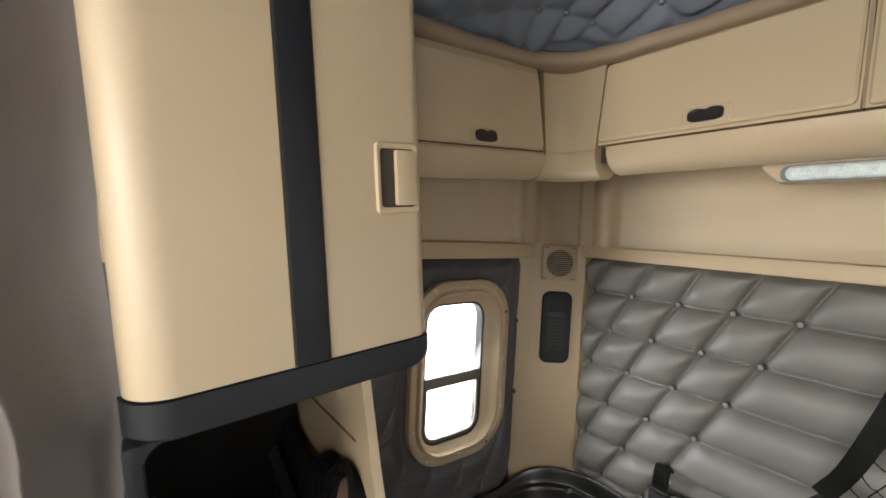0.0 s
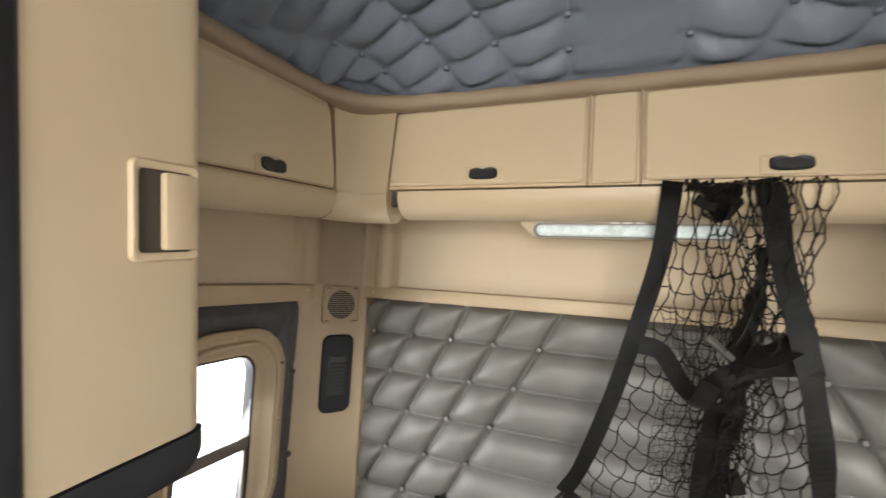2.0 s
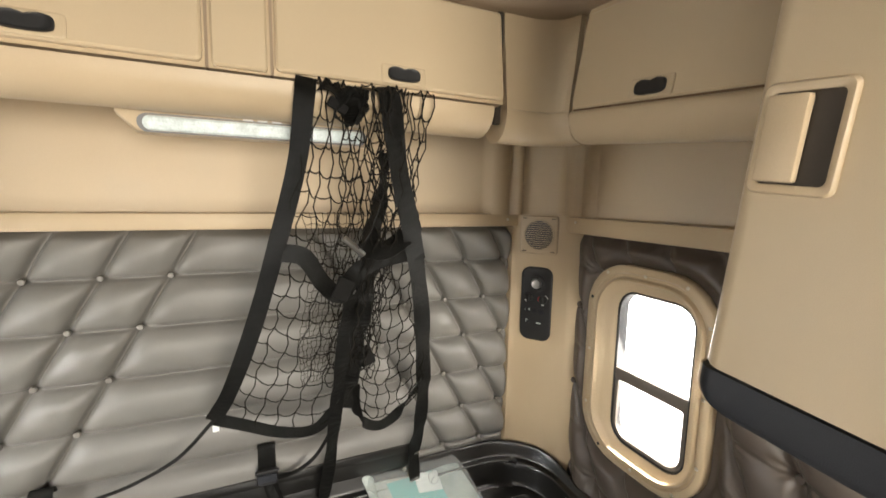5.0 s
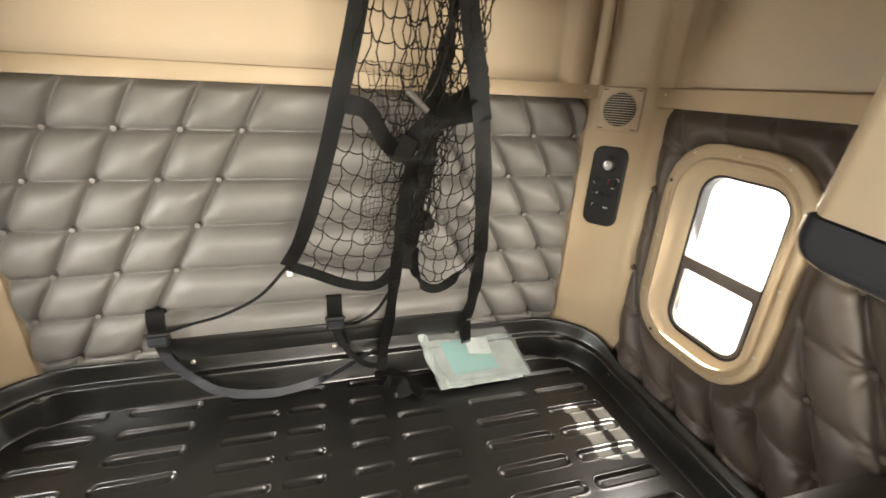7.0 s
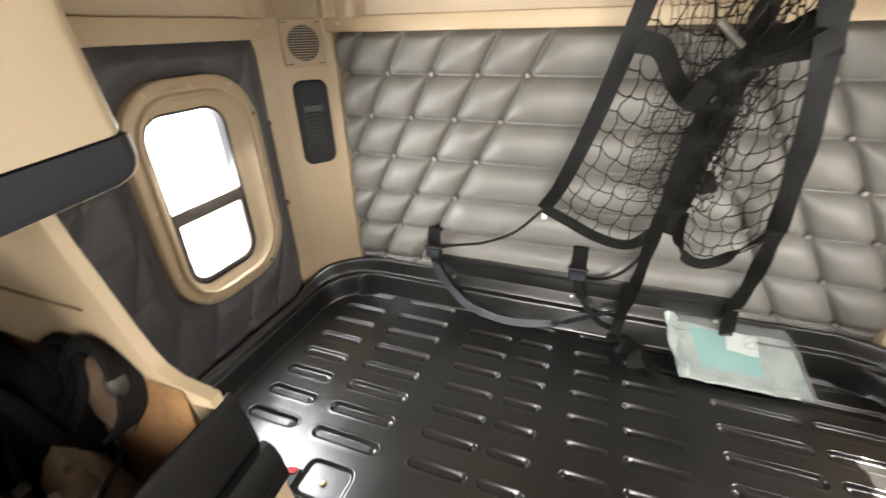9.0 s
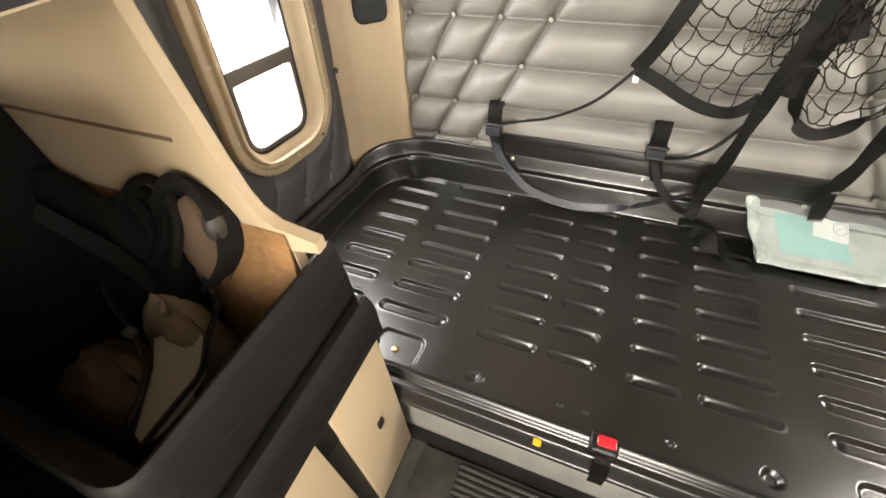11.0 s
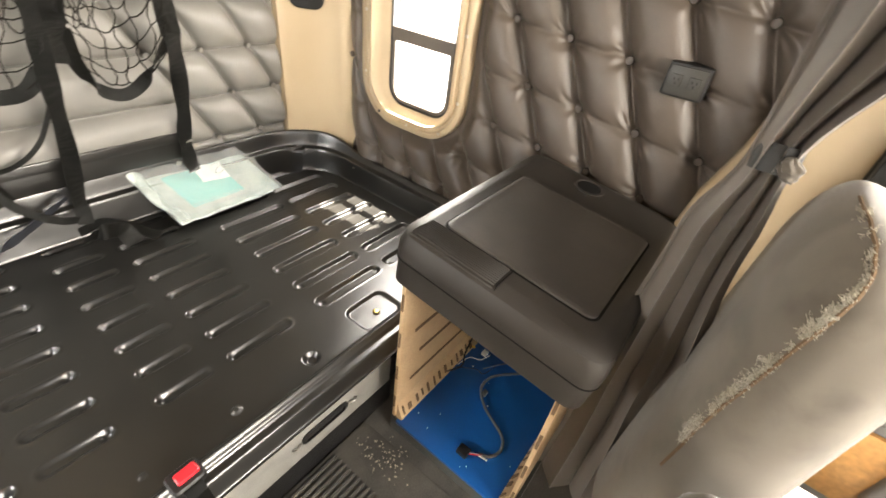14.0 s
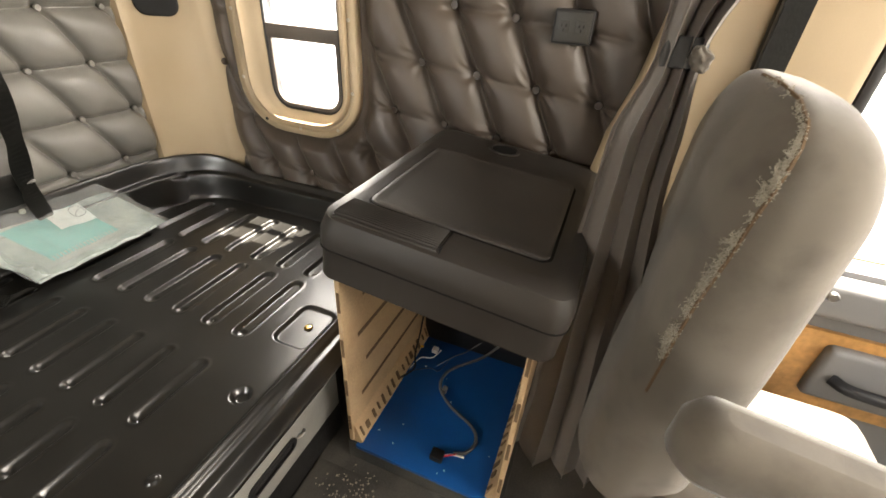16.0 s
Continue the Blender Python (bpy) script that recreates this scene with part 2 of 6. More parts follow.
def rbox(x0, x1, y0, y1, z0, z1, r=0.006, seg=2, bm=None):
    bm2 = bmesh.new()
    bmesh.ops.create_cube(bm2, size=1)
    bmesh.ops.transform(bm2, verts=bm2.verts, matrix=Matrix.Translation(((x0 + x1) / 2, (y0 + y1) / 2, (z0 + z1) / 2)) @ Matrix.Diagonal((abs(x1 - x0), abs(y1 - y0), abs(z1 - z0), 1)))
    if r:
        r = min(r, 0.49 * min(abs(x1 - x0), abs(y1 - y0), abs(z1 - z0)))
        bmesh.ops.bevel(bm2, geom=bm2.edges[:], offset=r, segments=seg, affect="EDGES", profile=0.6)
    if bm is None:
        return bm2
    return merge(bm, bm2)


def merge(bm, other):
    me = bpy.data.meshes.new("tmp")
    other.to_mesh(me)
    other.free()
    bm.from_mesh(me)
    bpy.data.meshes.remove(me)
    return bm


def move(bm, m):
    bmesh.ops.transform(bm, verts=bm.verts, matrix=m)
    return bm


def rounded_rect(w, h, r, n=6):
    """Outline of a rounded rectangle about the origin, counter-clockwise."""
    r = max(1e-4, min(r, w / 2 - 1e-4, h / 2 - 1e-4))
    pts = []
    for cx, cy, a0 in ((w / 2 - r, h / 2 - r, 0), (-w / 2 + r, h / 2 - r, 90), (-w / 2 + r, -h / 2 + r, 180), (w / 2 - r, -h / 2 + r, 270)):
        for i in range(n + 1):
            a = radians(a0 + 90 * i / n)
            pts.append((cx + r * math.cos(a), cy + r * math.sin(a)))
    return pts


def loft(loops, cap_first=True, cap_last=True, closed=False):
    """Bridges loops of 3D points of one count."""
    bm = bmesh.new()
    rows = [[bm.verts.new(p) for p in lp] for lp in loops]
    n = len(rows[0])
    pairs = list(zip(rows, rows[1:]))
    if closed:
        pairs.append((rows[-1], rows[0]))
    for a, b in pairs:
        for i in range(n):
            bm.faces.new((a[i], a[(i + 1) % n], b[(i + 1) % n], b[i]))
    if not closed:
        if cap_first:
            bm.faces.new(rows[0][::-1])
        if cap_last:
            bm.faces.new(rows[-1])
    return bm


def rect_loft(levels, **kw):
    """levels: (w, h, r, d[, cx, cy]) rounded rectangles in xy at height d."""
    loops = []
    for lv in levels:
        w, h, r, d = lv[:4]
        cx, cy = lv[4:6] if len(lv) > 4 else (0, 0)
        loops.append([(x + cx, y + cy, d) for x, y in rounded_rect(w, h, r)])
    return loft(loops, **kw)


def sweep(plan, profile, closed_plan=False):
    """Sweeps a closed profile (offset to the left of the path, z) along a plan line of (x, y)."""
    loops = []
    n = len(plan)
    for i in range(n):
        a = Vector(plan[max(i - 1, 0)]) if not closed_plan else Vector(plan[(i - 1) % n])
        b = Vector(plan[min(i + 1, n - 1)]) if not closed_plan else Vector(plan[(i + 1) % n])
        p = Vector(plan[i])
        d1, d2 = (p - a), (b - p)
        d = (d1.normalized() if d1.length > 1e-9 else d2.normalized()) + (d2.normalized() if d2.length > 1e-9 else d1.normalized())
        d.normalize()
        ref = (d2 if d2.length > 1e-9 else d1).normalized()
        k = 1 / max(0.5, d.dot(ref))
        nx, ny = -d.y * k, d.x * k
        loops.append([(p.x + nx * o, p.y + ny * o, z) for o, z in profile])
    return loft(loops, closed=closed_plan)


def extrude_profile(profile, x0, x1):
    """Extrudes a closed (y, z) profile along x."""
    return loft([[(x0, y, z) for y, z in profile], [(x1, y, z) for y, z in profile]])


def tube(points, r, n=6, closed=False, flat=1.0, caps=True):
    """A round (or flattened) tube along points."""
    pts = [Vector(p) for p in points]
    loops = []
    up = Vector((0, 0, 1))
    last = None
    for i, p in enumerate(pts):
        a = pts[i - 1] if i > 0 else (pts[-1] if closed else p)
        b = pts[i + 1] if i < len(pts) - 1 else (pts[0] if closed else p)
        d = (b - a).normalized()
        if last is None:
            ref = up if abs(d.z) < 0.9 else Vector((1, 0, 0))
            s = d.cross(ref).normalized()
        else:
            s = (last - d * last.dot(d)).normalized()
        last = s
        t = d.cross(s)
        rr = r[i] if isinstance(r, (list, tuple)) else r
        loops.append([p + s * rr * math.cos(2 * math.pi * k / n) + t * rr * flat * math.sin(2 * math.pi * k / n) for k in range(n)])
    return loft(loops, closed=closed, cap_first=caps, cap_last=caps)


def ribbon(points, across, width, thick=0.0025):
    """A strap along points; across gives the direction of its width at each point."""
    pts = [Vector(p) for p in points]
    loops = []
    for i, p in enumerate(pts):
        a, b = pts[max(0, i - 1)], pts[min(len(pts) - 1, i + 1)]
        d = (b - a).normalized()
        w = Vector(across[i] if isinstance(across[0], (tuple, list, Vector)) else across)
        w = (w - d * w.dot(d)).normalized()
        nn = d.cross(w)
        ww = width[i] if isinstance(width, (list, tuple)) else width
        loops.append([p + w * ww / 2 + nn * thick / 2, p - w * ww / 2 + nn * thick / 2, p - w * ww / 2 - nn * thick / 2, p + w * ww / 2 - nn * thick / 2])
    return loft(loops)


def spline(ctrl, n=8):
    """Points of a Catmull-Rom line through the given ones."""
    c = [Vector(p) for p in ctrl]
    c = [c[0] * 2 - c[1]] + c + [c[-1] * 2 - c[-2]]
    out = []
    for i in range(1, len(c) - 2):
        for k in range(n):
            t = k / n
            out.append(0.5 * ((2 * c[i]) + (c[i + 1] - c[i - 1]) * t + (2 * c[i - 1] - 5 * c[i] + 4 * c[i + 1] - c[i + 2]) * t * t + (3 * c[i] - c[i - 1] - 3 * c[i + 1] + c[i + 2]) * t ** 3))
    out.append(c[-2])
    return out


def disc(r, h, n=16, dome=0.3, bm=None):
    """A low round button or screw head along z."""
    return loft([[(q * math.cos(2 * math.pi * k / n), q * math.sin(2 * math.pi * k / n), z) for k in range(n)] for q, z in ((r, 0), (r, h * (1 - dome)), (r * 0.8, h), (r * 0.3, h * 1.02))])


def sheet(nu, nv, f, name, mat, parent=None, back=None, label=""):
    """A dense sheet from f(u, v); with back (a vector) it gets a closed rim that far behind."""
    verts, faces = [], []
    for j in range(nv + 1):
        for i in range(nu + 1):
            verts.append(f(i / nu, j / nv))
    w = nu + 1
    for j in range(nv):
        for i in range(nu):
            a = j * w + i
            faces.append((a, a + 1, a + w + 1, a + w))
    if back:
        rim = [i for i in range(w)] + [j * w + nu for j in range(1, nv + 1)] + [nv * w + i for i in range(nu - 1, -1, -1)] + [j * w for j in range(nv - 1, 0, -1)]
        base = len(verts)
        for i in rim:
            p = verts[i]
            verts.append((p[0] + back[0], p[1] + back[1], p[2] + back[2]))
        m = len(rim)
        for k in range(m):
            faces.append((rim[k], base + k, base + (k + 1) % m, rim[(k + 1) % m]))
        faces.append(tuple(base + k for k in range(m)))
    me = bpy.data.meshes.new(name)
    me.from_pydata([tuple(v) for v in verts], [], faces)
    for p in me.polygons:
        p.use_smooth = True
    me.materials.append(mat)
    ob = new(name, me)
    if parent:
        ob.parent = parent
    if label:
        tagged(ob, label)
    return ob


def mesh_of(bm, mat, smooth=40, name="piece"):
    finish(bm, smooth)
    me = bpy.data.meshes.new(name)
    bm.to_mesh(me)
    bm.free()
    me.materials.append(mat)
    return me


BUTTON_GREY = material("light_grey_button", (0.19, 0.178, 0.16), 0.5, grain=0.05)
SCREW_MESH = mesh_of(disc(0.0055, 0.003, 12), SCREW, name="screw")
DARK_SCREW_MESH = mesh_of(disc(0.006, 0.003, 12), BLACK, name="screw")
BUTTON_MESH = mesh_of(disc(0.0095, 0.007, 14, 0.6), BUTTON_GREY, name="button")
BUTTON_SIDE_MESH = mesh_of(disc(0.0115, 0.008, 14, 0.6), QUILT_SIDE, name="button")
BUTTON_TOP_MESH = mesh_of(disc(0.0095, 0.007, 14, 0.6), QUILT_TOP, name="button")



def step(d, w):
    """0 inside, 1 beyond w, smooth."""
    t = min(1.0, max(0.0, d / w))
    return t * t * (3 - 2 * t)


def turn_about(y, z, deg):
    """A turn about the cross axis through (y, z)."""
    return Matrix.Translation((0, y, z)) @ pose(0, 0, 0, deg, 0, 0) @ Matrix.Translation((0, -y, -z))


# ---------------------------------------------------------------- shell of the cab


def wall_with_opening(name, x0, x1, ya, yb, za, zb, oy0, oy1, oz0, oz1, mat, label):
    bm = bmesh.new()
    for a, b, c, d in ((ya, yb, za, oz0), (ya, yb, oz1, zb), (ya, oy0, oz0, oz1), (oy1, yb, oz0, oz1)):
        rbox(x0, x1, a, b, c, d, 0, bm=bm)
    return tagged(part(name, bm, mat), label, "wall", kind="structure")


tagged(part("floor", rbox(-1.22, 1.22, -1.4, 2.74, -0.06, 0.0, 0), FLOOR_MAT), "scuffed black rubber cab floor", "floor", kind="structure")
wall_with_opening("wall_left", -1.20, -1.145, 0.86, 2.74, 0.0, 2.55, 1.85, 2.21, 0.72, 1.37, CARPET, "dark grey carpeted sleeper side wall with a window opening")
wall_with_opening("wall_right", 1.145, 1.20, 0.86, 2.74, 0.0, 2.55, 1.85, 2.21, 0.72, 1.37, CARPET, "dark grey carpeted sleeper side wall with a window opening")
tagged(part("wall_back", rbox(-1.2, 1.2, 2.66, 2.74, 0.0, 2.55, 0), TAN), "tan rear sleeper wall", "wall", kind="structure")
tagged(part("roof", rbox(-1.22, 1.22, -1.4, 2.74, 2.55, 2.62, 0), TRIM), "tan cab roof above the quilted headliner", "roof", kind="structure")
# Unseen left opening kept small to let less light in.
wall_with_opening("wall_cab_left", -1.20, -1.145, -1.3, 0.86, 0.0, 2.55, -0.45, 0.30, 0.80, 1.60, TAN, "tan cab side wall with a door window opening")
wall_with_opening("wall_cab_right", 1.145, 1.20, -1.3, 0.86, 0.0, 2.55, -0.5, 0.60, 0.64, 1.75, TAN, "tan cab side wall with a door window opening")
bm = rbox(-1.2, 1.2, -1.36, -1.28, 0.0, 1.08, 0)
rbox(-1.2, 1.2, -1.36, -1.28, 1.86, 2.55, 0, bm=bm)
tagged(part("wall_front", bm, DOOR_GREY), "grey cab front below and above the windshield", "wall", kind="structure")
tagged(part("dashboard", rbox(-1.1, 1.1, -1.27, -0.85, 0.55, 1.05, 0.05, 4), DOOR_GREY), "grey moulded plastic dashboard under the windshield", "dashboard", kind="structure")
# The left sheet is raised to block sky light on that side.
for sx in (-1, 1):
    bm = rbox(sx * 9.0, sx * 9.05, -14, 16, -16.0, 6.0 if sx > 0 else 26.0, 0)
    tagged(part("backdrop", bm, OUTSIDE[sx]), "overexposed white daylight beyond the windows", "backdrop", kind="structure")

# ---------------------------------------------------------------- quilted panels
PITCH, ROW = 0.1715, 0.153


def pillow(d, w):
    """Rise of padding at distance d from a seam, for a cell of width w."""
    t = min(1.0, max(0.0, d / (w * 0.5)))
    return 0.45 * (1 - (1 - t) ** 2) + 0.55 * (1 - (1 - t) ** 3.6)


def quilt_height(x, z, x_first, z_first, high, lean=0.5):
    """Slanted cells with level seams; mirrored about x = 0, with plain bands in the middle."""
    ax = abs(x)
    r = (z_first - z) / ROW
    fz = r - math.floor(r)
    dz = min(fz, 1 - fz) * ROW
    s = (ax - x_first) / PITCH - r * lean
    if s < 0:
        dx = min(PITCH / 2, -s * PITCH)
        w = PITCH
    else:
        fs = s - math.floor(s)
        dx = min(fs, 1 - fs) * PITCH
        w = PITCH
    h = (0.12 + 0.88 * pillow(dz, ROW)) * (0.25 + 0.75 * pillow(dx, w))
    near = math.hypot(dx, dz)
    if s > -0.3:
        h -= 0.35 * math.exp(-(near / 0.018) ** 2)
    return high * h


def rounded_edge(x, z, hw, z0, z1, r):
    """Signed distance inwards from the border of a panel with rounded top corners."""
    cx, cz, w, h = 0.0, (z0 + z1) / 2, hw, (z1 - z0) / 2
    qx, qz = abs(x - cx) - (w - r), abs(z - cz) - (h - r)
    if z < cz:
        return min(w - abs(x), z - z0)
    out = math.hypot(max(qx, 0), max(qz, 0)) + min(max(qx, qz), 0) - r
    return -out


def back_quilt():
    hw, z0, z1 = 0.965, 0.50, 1.487
    q = thing("quilted_back_panel", "grey button-tufted vinyl panel on the rear sleeper wall", "wall panel", at=pose(0, 2.62, 0))

    def f(u, v):
        x, z = -hw + 2 * hw * u, z0 + (z1 - z0) * v
        d = rounded_edge(x, z, hw, z0, z1, 0.055)
        h = quilt_height(x, z, 0.243, 1.343, 0.046)
        dz = abs(((1.343 - z) / ROW + 0.5) % 1.0 - 0.5) * ROW
        fold = 0.0024 * math.exp(-dz / 0.022) * noise.noise((x * 48, z * 9, 9.0)) + 0.0035 * noise.noise((x * 9, z * 7, 3.0)) + 0.0007 * noise.noise((x * 30, z * 26, 1.0))
        edge = (1 - (1 - min(1, max(0, d) / 0.03)) ** 2) * (0.3 + 0.7 * step(z - 0.535, 0.06))
        r = (1.343 - z) / ROW
        sl = (abs(x) - 0.243) / PITCH - r * 0.5
        dx = abs((sl + 0.5) % 1.0 - 0.5) * PITCH if sl > -0.3 else 1.0
        h -= 0.006 * math.exp(-(dz / 0.006) ** 2) + 0.010 * math.exp(-(dx / 0.009) ** 2)
        return (x, -(h + fold + 0.012) * edge + (0.03 if d < 0 else 0), z)
    sheet(560, 290, f, "padding", QUILT, q)
    for row in range(6):
        z = 1.343 - ROW * row
        for k in range(-3, 6):
            ax = 0.243 + PITCH * (k + row * 0.5)
            if ax > 0.94 or ax < 0.243 + 0.08 * row:
                continue
            for sx in (-1, 1):
                piece("button", BUTTON_MESH, q, pose(sx * ax, -0.005, z, 90, 0, 0))
    return q


back_quilt()


def side_quilt(sx):
    """Side wall padding between window post and curtain, with a hole for the window."""
    y0, y1, z0, z1 = 0.94, 2.42, 0.40, 1.475
    q = thing("quilted_side_panel", "button-tufted vinyl panel around the sleeper window, toned for dim light", "wall panel", "side wall panels", at=pose(sx * 1.14, 0, 0))

    def f(u, v):
        y, z = y0 + (y1 - y0) * u, z0 + (z1 - z0) * v
        r = (1.112 - 0.1 * (1.524 - y) - z) / 0.156
        fz = r - math.floor(r)
        s = (1.524 - y) / 0.167 - r * 0.47
        fs = s - math.floor(s)
        dz, dx = min(fz, 1 - fz) * 0.156, min(fs, 1 - fs) * 0.167
        h = 0.041 * (0.74 + 0.26 * pillow(dz, 0.156)) * (0.10 + 0.90 * pillow(dx, 0.167))
        near = math.hypot(dx, dz)
        ang = math.atan2((fz + 0.5) % 1.0 - 0.5, (fs + 0.5) % 1.0 - 0.5)
        h -= 0.012 * math.exp(-(near / 0.02) ** 2) + 0.004 * math.exp(-(dx / 0.006) ** 2) + 0.0015 * math.exp(-(dz / 0.005) ** 2)
        h += 0.0035 * math.exp(-((near - 0.03) / 0.022) ** 2) * math.cos(7 * ang + 3 * math.sin(y * 31))
        h += 0.0012 * noise.noise((y * 26 + z * 12, z * 7, 2.0))
        h += 0.003 * noise.noise((y * 9, z * 8, 7.0))
        ey, ez = min(y - y0, y1 - y), min(z - z0, z1 - z)
        edge = step(ey, 0.13 if y > 2 else 0.04) * step(ez, 0.05)
        ry, rz = abs(y - 2.04) - 0.08, abs(z - 1.03) - 0.19
        win = math.hypot(max(ry, 0), max(rz, 0)) + min(max(ry, rz), 0) - 0.17
        edge *= step(win + 0.02, 0.06)
        # Left panel's flat light is put into a shallower relief.
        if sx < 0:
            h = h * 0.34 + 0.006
        x = -sx * ((h + 0.008) * edge)
        return (x, y, z)
    verts, faces = [], []
    nu, nv = 330, 240
    for j in range(nv + 1):
        for i in range(nu + 1):
            verts.append(f(i / nu, j / nv))
    w = nu + 1
    for j in range(nv):
        for i in range(nu):
            y, z = y0 + (y1 - y0) * (i + 0.5) / nu, z0 + (z1 - z0) * (j + 0.5) / nv
            if abs(y - 2.025) < 0.14 and abs(z - 1.055) < 0.28:
                continue
            a = j * w + i
            faces.append((a, a + 1, a + w + 1, a + w))
    me = bpy.data.meshes.new("padding")
    me.from_pydata(verts, [], faces)
    for p in me.polygons:
        p.use_smooth = True
    me.materials.append(QUILT_SIDE if sx > 0 else LEFT_QUILT_DIM)
    ob = new("padding", me)
    ob.parent = q
    for row in range(-2, 5):
        for k in range(-6, 4):
            y = 1.524 - 0.167 * (k + 0.47 * row)
            z = 1.112 - 0.156 * row - 0.1 * (1.524 - y)
            if not (1.06 < y < 2.38 and 0.45 < z < 1.43):
                continue
            if abs(y - 2.04) < 0.28 and abs(z - 1.03) < 0.4:
                continue
            piece("button", BUTTON_SIDE_MESH, q, pose(-sx * 0.009, y, z, 0, -sx * 90, 0))
    return q


# Left panel: its cooler, dim light is put into the colour.
LEFT_QUILT_DIM = material("left_side_vinyl_dimmed", (0.075, 0.072, 0.076), 0.45, grain=0.1, grain_size=600, spots=0.15, spot_size=7, bump=0.4)
side_quilt(1)
side_quilt(-1)

# ---------------------------------------------------------------- windows of the bunk


def bunk_window(sx, name):
    """Rounded tan frame with flange, dark gasket, two panes, a sash and a cross bar. Built facing +z, x along y of the cab."""
    m = Matrix.Translation((sx * 1.118, 2.03, 1.03)) @ Matrix(((0, 0, -sx, 0), (1, 0, 0, 0), (0, 1, 0, 0), (0, 0, 0, 1)))
    w = thing(name, "white-lit sleeper window in a moulded tan frame with a dark cross bar", "window", "bunk windows", m, "structure")
    fr = rect_loft([(0.475, 0.70, 0.165, -0.02, 0.028, 0.004), (0.475, 0.70, 0.165, 0.006, 0.028, 0.004), (0.469, 0.694, 0.163, 0.010, 0.028, 0.004), (0.432, 0.657, 0.149, 0.011, 0.025, 0.003), (0.420, 0.646, 0.144, 0.003, 0.024, 0.003), (0.404, 0.630, 0.136, 0.003, 0.023, 0.002), (0.392, 0.618, 0.131, 0.017, 0.021, 0.002), (0.380, 0.607, 0.126, 0.018, 0.02, 0.002), (0.366, 0.595, 0.119, 0.004, 0.014, 0),
                    (0.330, 0.568, 0.10, 0.000, 0.006, 0), (0.312, 0.556, 0.09, -0.003, 0.002, 0), (0.298, 0.546, 0.078, -0.006), (0.284, 0.536, 0.070, -0.008), (0.284, 0.536, 0.07, -0.05), (0.475, 0.70, 0.165, -0.05, 0.028, 0.004)], cap_first=False, cap_last=False, closed=True)
    part("window_frame", fr, TAN, w, "moulded tan plastic frame", smooth=50)
    gk = rect_loft([(0.285, 0.537, 0.071, -0.049), (0.285, 0.537, 0.071, -0.010), (0.276, 0.528, 0.066, -0.008), (0.268, 0.520, 0.062, -0.012), (0.268, 0.520, 0.062, -0.049)], cap_first=False, cap_last=False, closed=True)
    part("gasket", gk, BLACK, w, "thin black rubber gasket")
    bar = rbox(-0.136, 0.136, -0.048, -0.008, -0.028, -0.009, 0.005)
    part("cross_bar", bar, SASH, w, "taupe rubber cross bar between the panes", at=pose(0, 0, 0, 0, 0, 0))
    loops = []
    for sw, sh, sr, st, sz in ((0.269, 0.222, 0.062, 0.003, -0.020), (0.269, 0.222, 0.062, 0.003, -0.0125), (0.246, 0.199, 0.050, 0.008, -0.011), (0.242, 0.195, 0.048, 0.008, -0.014), (0.242, 0.195, 0.048, 0.008, -0.020)):
        loops.append([(a[0], a[1] - 0.149, sz) for a in (q if q[1] > 0 else p for p, q in zip(rounded_rect(sw, sh, sr), rounded_rect(sw, sh, st)))])
    sash = loft(loops, cap_first=False, cap_last=False, closed=True)
    part("sash", sash, SASH, w, "taupe rubber sash round the lower pane")
    for za, zb, d in ((-0.018, 0.266, -0.019), (-0.266, -0.02, -0.016)):
        g = part("pane", rbox(-0.139, 0.139, za, zb, d - 0.003, d, 0), GLASS, w, "clear glass pane")
        g.visible_shadow = False
    ring = [(0.0, 0.335), (0.16, 0.325), (0.228, 0.22), (0.228, 0.02), (0.228, -0.19), (0.15, -0.325), (0.0, -0.337), (-0.16, -0.32), (-0.228, -0.19), (-0.228, 0.02), (-0.228, 0.23), (-0.15, 0.328)]
    for i, (px, py) in enumerate(ring):
        piece("screw", DARK_SCREW_MESH if i in (2, 5) else SCREW_MESH, w, pose(px * 0.95 + 0.026, py * 0.97 + 0.004, 0.0105))
    return w


bunk_window(1, "window_1")
bunk_window(-1, "window_2")

# ---------------------------------------------------------------- corner posts, belt trim, upper wall


def corner_post(sx):
    p = thing("corner_post", "smooth tan plastic corner post beside the quilted panels", "post", "corner posts", kind="structure")
    plan = [(-0.955, 2.63), (-0.962, 2.588), (-0.99, 2.575), (-1.085, 2.445), (-1.10, 2.415), (-1.105, 2.39), (-1.15, 2.36), (-1.15, 2.66)]
    prof = [(-sx * x, y) for x, y in plan]
    bm = loft([[(x, y, z) for x, y in prof] for z in (0.42, 1.0, 1.49, 1.535)])
    part("body", bm, TAN, p, smooth=50)
    return p


for sx in (-1, 1):
    corner_post(sx)


def belt():
    bm = rbox(-0.98, 0.98, 2.575, 2.66, 1.482, 1.533, 0.008)
    tagged(part("belt_trim", bm, TAN), "narrow tan ledge above the rear quilted panel", "trim", kind="structure")
    for sx in (-1, 1):
        bm = rbox(sx * 1.095, sx * 1.16, 0.95, 2.42, 1.468, 1.53, 0.008)
        tagged(part("belt_trim", bm, TAN), "narrow tan ledge above the side quilted panel", "trim", kind="structure")


belt()


